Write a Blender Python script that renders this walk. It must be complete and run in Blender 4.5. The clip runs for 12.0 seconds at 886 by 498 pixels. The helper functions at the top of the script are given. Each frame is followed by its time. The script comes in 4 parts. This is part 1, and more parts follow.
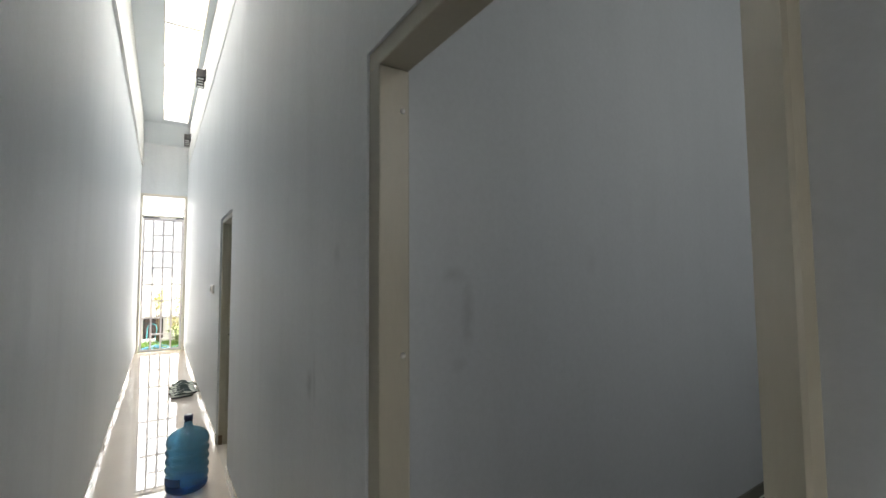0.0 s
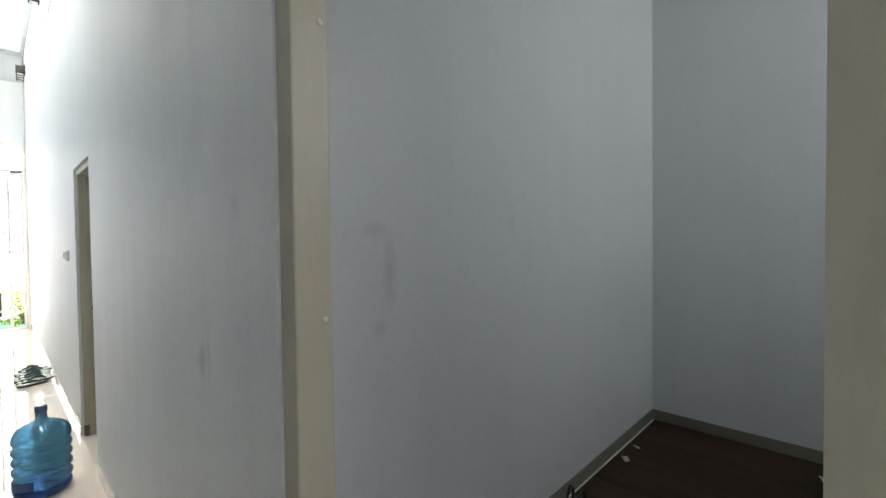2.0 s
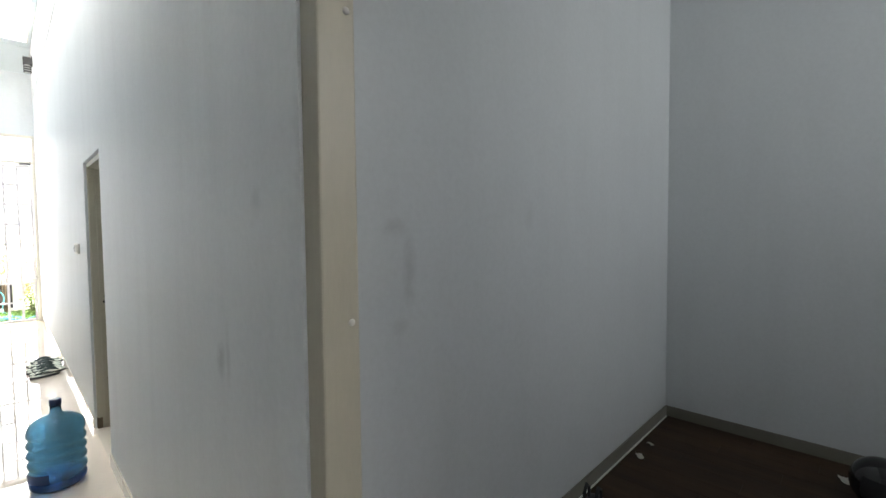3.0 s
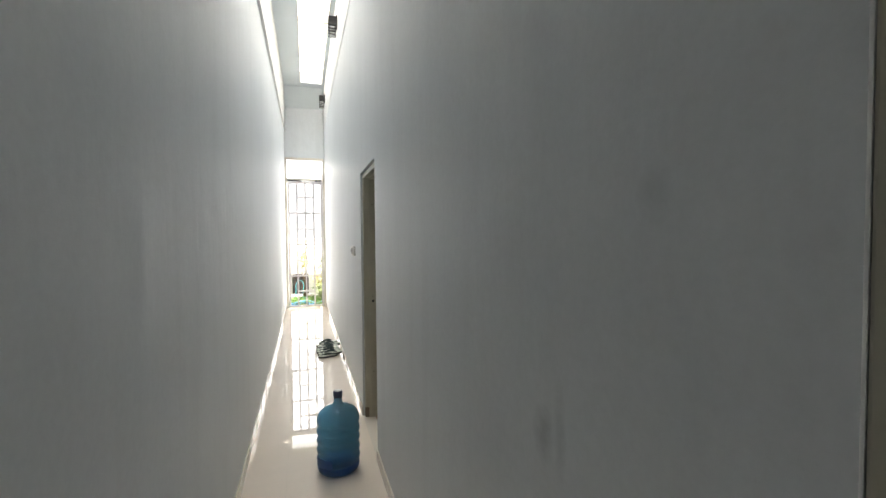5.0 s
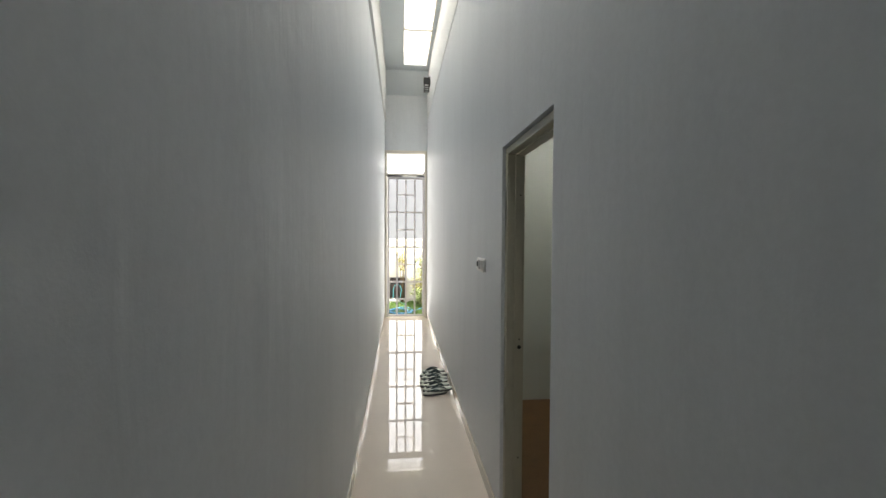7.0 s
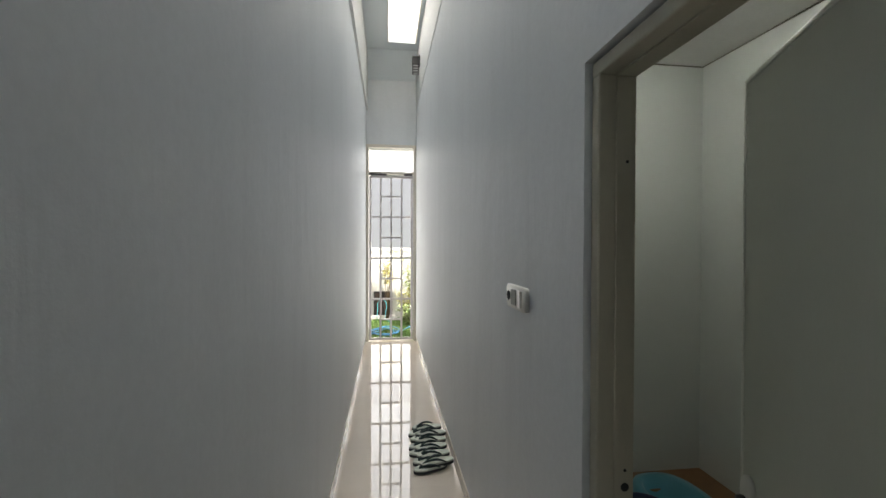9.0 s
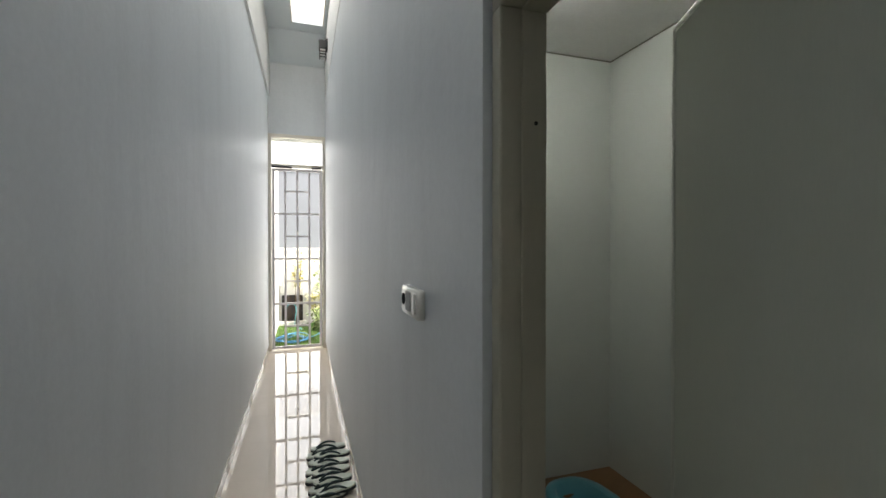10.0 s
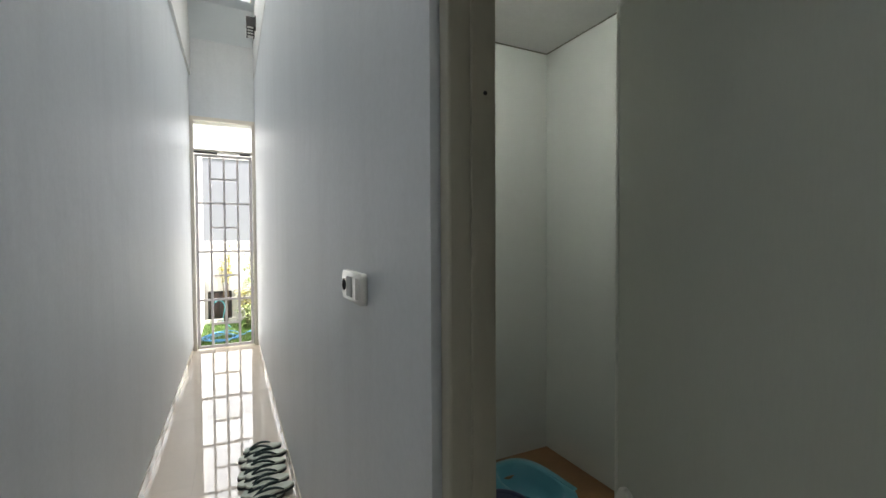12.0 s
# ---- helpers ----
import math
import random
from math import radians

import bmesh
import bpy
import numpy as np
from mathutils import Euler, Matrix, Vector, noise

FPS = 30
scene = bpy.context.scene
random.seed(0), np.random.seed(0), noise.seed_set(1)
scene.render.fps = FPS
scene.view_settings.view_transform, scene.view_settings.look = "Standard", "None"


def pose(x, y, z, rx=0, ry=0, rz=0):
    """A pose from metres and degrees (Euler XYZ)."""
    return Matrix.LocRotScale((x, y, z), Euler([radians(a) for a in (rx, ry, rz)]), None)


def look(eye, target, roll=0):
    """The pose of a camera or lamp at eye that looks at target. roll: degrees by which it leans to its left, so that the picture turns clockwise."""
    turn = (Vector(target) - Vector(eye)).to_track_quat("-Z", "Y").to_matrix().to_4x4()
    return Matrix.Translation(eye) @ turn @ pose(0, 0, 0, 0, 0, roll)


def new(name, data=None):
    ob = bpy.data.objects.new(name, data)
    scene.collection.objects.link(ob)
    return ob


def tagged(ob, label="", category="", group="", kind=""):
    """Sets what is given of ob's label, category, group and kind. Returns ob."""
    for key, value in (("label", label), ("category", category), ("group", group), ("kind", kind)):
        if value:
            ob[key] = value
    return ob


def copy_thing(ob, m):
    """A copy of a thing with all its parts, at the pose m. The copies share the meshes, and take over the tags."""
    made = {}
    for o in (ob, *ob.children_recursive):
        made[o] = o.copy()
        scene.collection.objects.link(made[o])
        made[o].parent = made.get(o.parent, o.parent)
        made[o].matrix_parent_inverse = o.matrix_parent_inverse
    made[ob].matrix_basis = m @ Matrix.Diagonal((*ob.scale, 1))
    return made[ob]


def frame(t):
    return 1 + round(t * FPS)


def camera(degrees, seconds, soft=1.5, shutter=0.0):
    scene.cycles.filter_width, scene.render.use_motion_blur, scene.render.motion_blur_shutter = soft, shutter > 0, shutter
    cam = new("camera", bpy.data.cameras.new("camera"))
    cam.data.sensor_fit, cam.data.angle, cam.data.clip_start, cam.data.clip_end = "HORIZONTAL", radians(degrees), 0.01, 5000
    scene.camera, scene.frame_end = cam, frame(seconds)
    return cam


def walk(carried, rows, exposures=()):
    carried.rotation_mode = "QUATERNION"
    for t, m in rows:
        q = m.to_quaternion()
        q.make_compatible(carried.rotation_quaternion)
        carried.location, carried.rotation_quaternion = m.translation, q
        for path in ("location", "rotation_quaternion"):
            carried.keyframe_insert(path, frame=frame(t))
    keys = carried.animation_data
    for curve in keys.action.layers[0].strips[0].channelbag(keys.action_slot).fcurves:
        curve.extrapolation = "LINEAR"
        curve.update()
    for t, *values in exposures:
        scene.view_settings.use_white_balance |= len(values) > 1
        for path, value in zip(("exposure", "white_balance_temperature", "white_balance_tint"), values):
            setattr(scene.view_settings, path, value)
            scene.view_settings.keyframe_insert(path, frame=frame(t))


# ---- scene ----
cam = camera(91.8, 12.0)
PATH = [
    (0, (0.404, 1.392, 1.574), (1.498, 3.062, 1.691), -0.4),
    (0.5, (0.426, 1.445, 1.569), (1.674, 3.004, 1.672), -0.4),
    (1, (0.43, 1.49, 1.574), (1.789, 2.955, 1.658), -0.5),
    (1.5, (0.435, 1.53, 1.554), (1.847, 2.946, 1.598), -0.5),
    (2, (0.439, 1.556, 1.538), (1.879, 2.943, 1.491), -0.7),
    (2.5, (0.437, 1.578, 1.556), (1.895, 2.945, 1.473), -0.6),
    (4.5, (0.395, 2.016, 1.557), (1.296, 3.768, 1.493), -0.5),
    (5, (0.411, 2.243, 1.579), (1.02, 4.147, 1.516), -0.4),
    (5.5, (0.433, 2.51, 1.601), (0.797, 4.476, 1.538), -0.3),
    (6, (0.353, 2.867, 1.624), (0.619, 4.848, 1.56), 0.1),
    (6.5, (0.346, 3.263, 1.619), (0.577, 5.249, 1.558), 0.4),
    (7, (0.308, 3.665, 1.627), (0.506, 5.654, 1.566), 0.3),
    (9, (0.355, 4.933, 1.639), (0.612, 6.917, 1.616), 0.2),
    (9.5, (0.474, 5.115, 1.614), (0.885, 7.073, 1.595), 0.1),
    (10, (0.531, 5.215, 1.613), (1.142, 7.119, 1.594), -0.0),
    (10.5, (0.548, 5.265, 1.597), (1.287, 7.123, 1.577), -0.2),
    (11, (0.566, 5.28, 1.581), (1.383, 7.105, 1.558), -0.3),
    (11.5, (0.562, 5.275, 1.565), (1.421, 7.08, 1.526), -0.3),
    (12, (0.531, 5.262, 1.578), (1.407, 7.06, 1.527), -0.3),
]
EXPOSURES = [(0, 2.00, 6540, 10), (1.0, 2.42, 6450, 10), (2.0, 2.80, 6400, 10), (2.7, 2.80, 6400, 10), (4.5, 2.26, 6620, 10), (5.5, 1.92, 6660, 10),
             (6.5, 1.52, 6680, 10), (7.0, 1.38, 6680, 10), (9.0, 1.08, 6560, 10), (9.5, 1.06, 6520, 10), (10.5, 1.3, 6480, 10), (12, 1.36, 6430, 10)]
walk(cam, [(t, look(eye, target, roll)) for t, eye, target, roll in PATH], EXPOSURES)


# ---- world, sun, large lights ----
SUN_EL, SUN_AZ = 60.0, 120.0          # degrees above the horizon; from +y towards +x
world = bpy.data.worlds.new("sky")
scene.world = world
world.use_nodes = True
wt = world.node_tree
sky = wt.nodes.new("ShaderNodeTexSky")
sky.sky_type = "NISHITA"
sky.sun_disc = False
sky.dust_density, sky.ozone_density, sky.air_density = 8.0, 0.3, 0.8
sky.sun_elevation, sky.sun_rotation = radians(SUN_EL), radians(SUN_AZ)
haze = wt.nodes.new("ShaderNodeMix")
haze.data_type = "RGBA"
haze.inputs[0].default_value = 0.55
haze.inputs[7].default_value = (8.0, 7.9, 7.6, 1)      # bright milky haze over the whole sky
wt.links.new(sky.outputs[0], haze.inputs[6])
wt.links.new(haze.outputs[2], wt.nodes["Background"].inputs[0])
wt.nodes["Background"].inputs[1].default_value = 0.15

sun_data = bpy.data.lights.new("sun", "SUN")
sun_data.energy, sun_data.angle, sun_data.color = 5.0, radians(0.5), (1.0, 0.95, 0.88)
sun_ob = new("sun", sun_data)
se, sa = radians(SUN_EL), radians(SUN_AZ)
sun_dir = Vector((math.cos(se) * math.sin(sa), math.cos(se) * math.cos(sa), math.sin(se)))
sun_ob.matrix_world = look(sun_dir * 30, (0, 0, 0))


def area(name, loc, target, sx, sy, watts, color=(1, 1, 1)):
    d = bpy.data.lights.new(name, "AREA")
    d.shape, d.size, d.size_y, d.energy, d.color = "RECTANGLE", sx, sy, watts, color
    o = new(name, d)
    o.matrix_world = look(loc, target)
    return o


# daylight standing in the skylight and gate openings; the other two are added fill
LEFT, RIGHT, END, CEIL = 0.0, 0.87, 12.2, 4.74
SKY_Y0, SKY_Y1, SKY_X0, SKY_X1 = 4.45, 11.62, 0.35, 0.79
sl = area("skylight_daylight", (0, 0, 0), (0, 0, -1), SKY_X1 - SKY_X0 - 0.01, SKY_Y1 - SKY_Y0 - 0.01, 9.7, (0.88, 0.945, 1.0))
sl.data.spread = radians(115)
sl.matrix_world = pose((SKY_X0 + SKY_X1) / 2, (SKY_Y0 + SKY_Y1) / 2, CEIL + 0.216)
gl = area("gate_daylight", (0.41, 12.37, 1.65), (0.41, 0, 1.5), 0.70, 3.1, 4.8, (0.99, 0.975, 0.97))
gl.data.spread = radians(140)
# unseen lamp in an assumed window, added to lift the near walls
area("living_fill_lamp", (-0.9, -3.25, 1.5), (-0.5, 0, 1.4), 2.2, 1.7, 0.45, (1.0, 0.985, 0.96))
# added bedroom lamp, out of view, aimed high to brighten the upper corner
bw = area("bedroom_fill_lamp", (2.7, -1.12, 2.9), (4.1, 2.7, 3.1), 1.3, 1.0, 1.5, (0.98, 0.99, 1.0))

bw.data.spread = radians(95)

# ---- materials ----
MATS = {}


def nodes_of(name):
    m = bpy.data.materials.new(name)
    m.use_nodes = True
    nt = m.node_tree
    return m, nt, nt.nodes["Principled BSDF"]


def add(nt, kind, **values):
    n = nt.nodes.new(kind)
    for k, v in values.items():
        n.inputs[k].default_value = v
    return n


def place(nt, stretch=(1, 1, 1)):
    """World place, stretched, as texture coordinates."""
    g = nt.nodes.new("ShaderNodeNewGeometry")
    m = add(nt, "ShaderNodeMapping", Scale=stretch)
    nt.links.new(g.outputs["Position"], m.inputs["Vector"])
    return m.outputs["Vector"]


def ramp(nt, fac, stops):
    r = nt.nodes.new("ShaderNodeValToRGB")
    e = r.color_ramp.elements
    e[0].position, e[0].color = stops[0][0], (*stops[0][1], 1)
    e[1].position, e[1].color = stops[-1][0], (*stops[-1][1], 1)
    for p, c in stops[1:-1]:
        x = e.new(p)
        x.color = (*c, 1)
    nt.links.new(fac, r.inputs["Fac"])
    return r.outputs["Color"]


def shade(c, k):
    return tuple(min(1.0, v * k) for v in c)


def surface(name, col, rough=0.5, var=0.06, coarse=1.3, fine=60.0, bump=0.05, stretch=(1, 1, 1), metal=0.0,
            coat=0.0, spec=0.5, rvar=0.1, by_object=0.0):
    """A painted, moulded or stone surface: cloudy tone at a coarse scale, grain and relief at a fine one."""
    if name in MATS:
        return MATS[name]
    m, nt, b = nodes_of(name)
    vec = place(nt, stretch)
    n1 = add(nt, "ShaderNodeTexNoise", Scale=coarse, Detail=4.0, Roughness=0.6)
    n2 = add(nt, "ShaderNodeTexNoise", Scale=fine, Detail=3.0, Roughness=0.6)
    nt.links.new(vec, n1.inputs["Vector"])
    nt.links.new(vec, n2.inputs["Vector"])
    c = ramp(nt, n1.outputs["Fac"], [(0.3, shade(col, 1 - var)), (0.7, shade(col, 1 + var))])
    c2 = ramp(nt, n2.outputs["Fac"], [(0.3, (1 - var * 0.6,) * 3), (0.7, (1.0, 1.0, 1.0))])
    mix = nt.nodes.new("ShaderNodeMix")
    mix.data_type, mix.blend_type = "RGBA", "MULTIPLY"
    mix.inputs[0].default_value = 1.0
    nt.links.new(c, mix.inputs[6])
    nt.links.new(c2, mix.inputs[7])
    out = mix.outputs[2]
    if by_object:
        oi = nt.nodes.new("ShaderNodeObjectInfo")
        c3 = ramp(nt, oi.outputs["Random"], [(0.0, (1 - by_object,) * 3), (1.0, (1.0, 1.0, 1.0))])
        mx = nt.nodes.new("ShaderNodeMix")
        mx.data_type, mx.blend_type = "RGBA", "MULTIPLY"
        mx.inputs[0].default_value = 1.0
        nt.links.new(out, mx.inputs[6])
        nt.links.new(c3, mx.inputs[7])
        out = mx.outputs[2]
    nt.links.new(out, b.inputs["Base Color"])
    mr = add(nt, "ShaderNodeMapRange")
    mr.inputs["To Min"].default_value = max(0.02, rough * (1 - rvar))
    mr.inputs["To Max"].default_value = min(1.0, rough * (1 + rvar))
    nt.links.new(n1.outputs["Fac"], mr.inputs["Value"])
    nt.links.new(mr.outputs[0], b.inputs["Roughness"])
    b.inputs["Metallic"].default_value = metal
    b.inputs["Coat Weight"].default_value = coat
    b.inputs["Specular IOR Level"].default_value = spec
    if bump:
        bp = add(nt, "ShaderNodeBump", Strength=bump, Distance=0.01)
        nt.links.new(n2.outputs["Fac"], bp.inputs["Height"])
        nt.links.new(bp.outputs[0], b.inputs["Normal"])
    MATS[name] = m
    return m


def wall_paint(name, col, rough, streak=0.12, trowel=0.35, stains=(), tone=0.04, ripple=0.05):
    """Emulsion over hand-trowelled plaster: upright roller streaks, slow waves and a satin sheen."""
    m, nt, b = nodes_of(name)
    tall = place(nt, (4.2, 4.2, 0.6))
    flat = place(nt, (1.0, 1.0, 1.0))
    n1 = add(nt, "ShaderNodeTexNoise", Scale=1.3, Detail=3.0, Roughness=0.5)
    n2 = add(nt, "ShaderNodeTexNoise", Scale=0.8, Detail=4.0, Roughness=0.55)
    n3 = add(nt, "ShaderNodeTexNoise", Scale=170.0, Detail=2.0)
    n4 = add(nt, "ShaderNodeTexNoise", Scale=4.0, Detail=2.5, Roughness=0.5)
    nt.links.new(tall, n1.inputs["Vector"])
    for n in (n2, n3, n4):
        nt.links.new(flat, n.inputs["Vector"])
    c1 = ramp(nt, n1.outputs["Fac"], [(0.28, shade(col, 1 - tone)), (0.5, col), (0.72, shade(col, 1 + tone * 0.4))])
    c2 = ramp(nt, n2.outputs["Fac"], [(0.32, (0.945, 0.95, 0.95)), (0.68, (1, 1, 1))])
    mix = nt.nodes.new("ShaderNodeMix")
    mix.data_type, mix.blend_type = "RGBA", "MULTIPLY"
    mix.inputs[0].default_value = 1.0
    nt.links.new(c1, mix.inputs[6])
    nt.links.new(c2, mix.inputs[7])
    fine = add(nt, "ShaderNodeTexNoise", Scale=38.0, Detail=5.0, Roughness=0.7)
    nt.links.new(flat, fine.inputs["Vector"])
    grain = ramp(nt, fine.outputs["Fac"], [(0.35, (0.955, 0.955, 0.955)), (0.62, (1, 1, 1))])
    mg = nt.nodes.new("ShaderNodeMix")
    mg.data_type, mg.blend_type = "RGBA", "MULTIPLY"
    mg.inputs[0].default_value = 1.0
    nt.links.new(mix.outputs[2], mg.inputs[6])
    nt.links.new(grain, mg.inputs[7])
    paint = mg.outputs[2]
    for (cx, cy, cz), (rx, ry, rz), depth in stains:
        g = nt.nodes.new("ShaderNodeNewGeometry")
        mp = add(nt, "ShaderNodeMapping", Scale=(1 / rx, 1 / ry, 1 / rz), Location=(-cx / rx, -cy / ry, -cz / rz))
        nt.links.new(g.outputs["Position"], mp.inputs["Vector"])
        ball = nt.nodes.new("ShaderNodeTexGradient")
        ball.gradient_type = "SPHERICAL"
        nt.links.new(mp.outputs["Vector"], ball.inputs["Vector"])
        rough_edge = add(nt, "ShaderNodeTexNoise", Scale=14.0, Detail=5.0, Roughness=0.65)
        nt.links.new(g.outputs["Position"], rough_edge.inputs["Vector"])
        mul = nt.nodes.new("ShaderNodeMath")
        mul.operation = "MULTIPLY"
        nt.links.new(ball.outputs["Fac"], mul.inputs[0])
        nt.links.new(rough_edge.outputs["Fac"], mul.inputs[1])
        dirt = ramp(nt, mul.outputs[0], [(0.12, (1, 1, 1)), (0.42, (1 - depth,) * 3)])
        mx = nt.nodes.new("ShaderNodeMix")
        mx.data_type, mx.blend_type = "RGBA", "MULTIPLY"
        mx.inputs[0].default_value = 1.0
        nt.links.new(paint, mx.inputs[6])
        nt.links.new(dirt, mx.inputs[7])
        paint = mx.outputs[2]
    nt.links.new(paint, b.inputs["Base Color"])
    mr = add(nt, "ShaderNodeMapRange")
    mr.inputs["To Min"].default_value, mr.inputs["To Max"].default_value = rough * 0.85, rough * 1.15
    nt.links.new(n1.outputs["Fac"], mr.inputs["Value"])
    nt.links.new(mr.outputs[0], b.inputs["Roughness"])
    h1 = add(nt, "ShaderNodeBump", Strength=streak, Distance=0.012)
    h2 = add(nt, "ShaderNodeBump", Strength=trowel, Distance=0.012)
    h3 = add(nt, "ShaderNodeBump", Strength=0.14, Distance=0.002)
    drip = place(nt, (5.0, 5.0, 0.9))
    n5 = add(nt, "ShaderNodeTexNoise", Scale=1.6, Detail=3.5, Roughness=0.55, Distortion=0.6)
    nt.links.new(drip, n5.inputs["Vector"])
    h4 = add(nt, "ShaderNodeBump", Strength=ripple, Distance=0.012)
    nt.links.new(n5.outputs["Fac"], h4.inputs["Height"])
    nt.links.new(h4.outputs[0], h1.inputs["Normal"])
    nt.links.new(n1.outputs["Fac"], h1.inputs["Height"])
    nt.links.new(n4.outputs["Fac"], h2.inputs["Height"])
    nt.links.new(n3.outputs["Fac"], h3.inputs["Height"])
    nt.links.new(h1.outputs[0], h2.inputs["Normal"])
    nt.links.new(h2.outputs[0], h3.inputs["Normal"])
    nt.links.new(h3.outputs[0], b.inputs["Normal"])
    return m


def clear(name, col, rough=0.0, ior=1.45):
    m, nt, b = nodes_of(name)
    b.inputs["Base Color"].default_value = (*col, 1)
    b.inputs["Transmission Weight"].default_value = 1.0
    b.inputs["Roughness"].default_value = rough
    b.inputs["IOR"].default_value = ior
    return m


WALL = wall_paint("white_wall_paint", (0.718, 0.743, 0.762), 0.49, streak=0.20, trowel=0.52, ripple=0.27, tone=0.05, stains=(((0.87, 3.01, 1.17), (0.2, 0.06, 0.09), 0.25), ((0.87, 2.72, 1.63), (0.2, 0.05, 0.07), 0.12), ((0.87, 2.95, 1.19), (0.2, 0.03, 0.16), 0.15)))
UPPER = wall_paint("upper_wall_paint", (0.77, 0.765, 0.745), 0.5)
CEILING = surface("ceiling_paint", (0.74, 0.79, 0.81), 0.75, var=0.02, bump=0.02)
TILE = surface("cream_porcelain", (0.76, 0.665, 0.56), 0.014, var=0.035, coarse=2.2, fine=40, bump=0.0, by_object=0.03, spec=0.7)
GROUT = surface("cream_grout", (0.58, 0.53, 0.45), 0.8, fine=120)
SKIRT = surface("cream_skirting_tile", (0.68, 0.62, 0.53), 0.03, var=0.035, bump=0.0, by_object=0.03, spec=0.7)
FRAME = surface("beige_frame_paint", (0.465, 0.435, 0.345), 0.38, var=0.07, coarse=3, fine=90, bump=0.06, stretch=(1, 1, 0.25))
# stained brown of the jamb feet; also darkens the gap round the bathroom door
FOOT_GAP = surface("stained_foot_and_gap_shade", (0.14, 0.10, 0.065), 0.6, var=0.25, coarse=9)
SLAB = surface("grey_green_door", (0.55, 0.565, 0.485), 0.42, var=0.05, coarse=2, fine=300, bump=0.05, stretch=(1, 1, 0.15))
EDGE = surface("pale_edge_strip", (0.66, 0.67, 0.61), 0.4, var=0.04, fine=120, bump=0.02)
WHITE_METAL = surface("white_gate_enamel", (0.70, 0.655, 0.665), 0.35, var=0.06, fine=80, bump=0.04)
CREAM_METAL = surface("cream_window_frame", (0.74, 0.69, 0.60), 0.4, var=0.05, fine=80, bump=0.03)
DARK = surface("dark_rail", (0.05, 0.045, 0.045), 0.5, var=0.2)
BROWN_LAMP = surface("dark_bronze_lamp", (0.018, 0.015, 0.014), 0.6, var=0.15)
LAMP_WHITE = surface("lamp_diffuser", (0.5, 0.5, 0.48), 0.4, var=0.03)
PLASTIC = surface("white_switch_plastic", (0.72, 0.71, 0.66), 0.3, var=0.03, bump=0.0)
# darker copy of the switch plastic: shade on one rocker as colour
PLASTIC_SHADE = surface("shaded_switch_plastic", (0.36, 0.36, 0.34), 0.35, var=0.05, bump=0.0)
BLACK = surface("black_plastic", (0.010, 0.010, 0.011), 0.55, var=0.2, bump=0.02)
GLOSS_BLACK = surface("glossy_black_shell", (0.012, 0.011, 0.012), 0.08, var=0.2, bump=0.0, coat=0.25)
BEDROOM = wall_paint("blue_grey_wall_paint", (0.555, 0.58, 0.59), 0.55, streak=0.06, trowel=0.12, tone=0.03, stains=(((1.37, 2.785, 1.57), (0.09, 0.2, 0.05), 0.14), ((1.435, 2.785, 1.42), (0.05, 0.2, 0.22), 0.17), ((1.385, 2.785, 1.22), (0.07, 0.2, 0.05), 0.10), ((2.2, 2.785, 1.63), (0.07, 0.2, 0.12), 0.06)))
BED_SKIRT = surface("grey_skirting", (0.17, 0.16, 0.13), 0.5, var=0.1, fine=90)
PLANK = surface("dark_brown_plank", (0.046, 0.027, 0.014), 0.72, var=0.45, coarse=6, fine=45, bump=0.12, stretch=(1, 0.12, 1), by_object=0.25, spec=0.25)
PLANK_GAP = surface("plank_gap", (0.02, 0.014, 0.01), 0.8)
BATH_WALL = surface("gloss_white_bath_tile", (0.67, 0.70, 0.66), 0.13, var=0.02, coarse=1.5, bump=0.01, fine=20)
BATH_FLOOR = surface("ochre_bath_floor", (0.24, 0.125, 0.05), 0.35, var=0.15, coarse=6)
BASIN = surface("pale_blue_plastic", (0.12, 0.36, 0.44), 0.3, var=0.05, bump=0.0)
# darker blue that puts the shade of the pan's depth into colour
BASIN_SHADE = surface("shaded_pan_glaze", (0.05, 0.17, 0.24), 0.2, var=0.05, bump=0.0)
NAVY = surface("navy_plastic", (0.02, 0.03, 0.09), 0.3, var=0.1, bump=0.0)
GLASS = clear("window_glass", (1, 1, 1), 0.0, 1.45)


def frosted(name, col):
    m, nt, b = nodes_of(name)
    t = nt.nodes.new("ShaderNodeBsdfTranslucent")
    t.inputs["Color"].default_value = (*col, 1)
    b.inputs["Base Color"].default_value = (*col, 1)
    b.inputs["Roughness"].default_value = 0.3
    mx = nt.nodes.new("ShaderNodeMixShader")
    mx.inputs[0].default_value = 0.8
    nt.links.new(b.outputs[0], mx.inputs[1])
    nt.links.new(t.outputs[0], mx.inputs[2])
    nt.links.new(mx.outputs[0], nt.nodes["Material Output"].inputs["Surface"])
    return m


FROST = frosted("opal_skylight_sheet", (0.9, 0.9, 0.88))
BOTTLE = clear("blue_bottle_plastic", (0.215, 0.40, 0.505), 0.04, 1.45)
BOTTLE_BASE = clear("deep_blue_bottle_base", (0.16, 0.34, 0.68), 0.12, 1.45)
for m in (BOTTLE, BOTTLE_BASE):
    m.node_tree.nodes["Principled BSDF"].inputs["Transmission Weight"].default_value = 0.94
BOTTLE_LABEL = surface("dark_blue_label", (0.01, 0.05, 0.16), 0.4, var=0.1)
SOLE = surface("pale_green_sandal_sole", (0.68, 0.70, 0.61), 0.7, var=0.1, coarse=14, fine=200, bump=0.1)
SOLE_RIM = surface("dark_sandal_rim", (0.035, 0.04, 0.04), 0.6, var=0.2)
STRAP = surface("dark_green_strap", (0.012, 0.035, 0.032), 0.4, var=0.2)
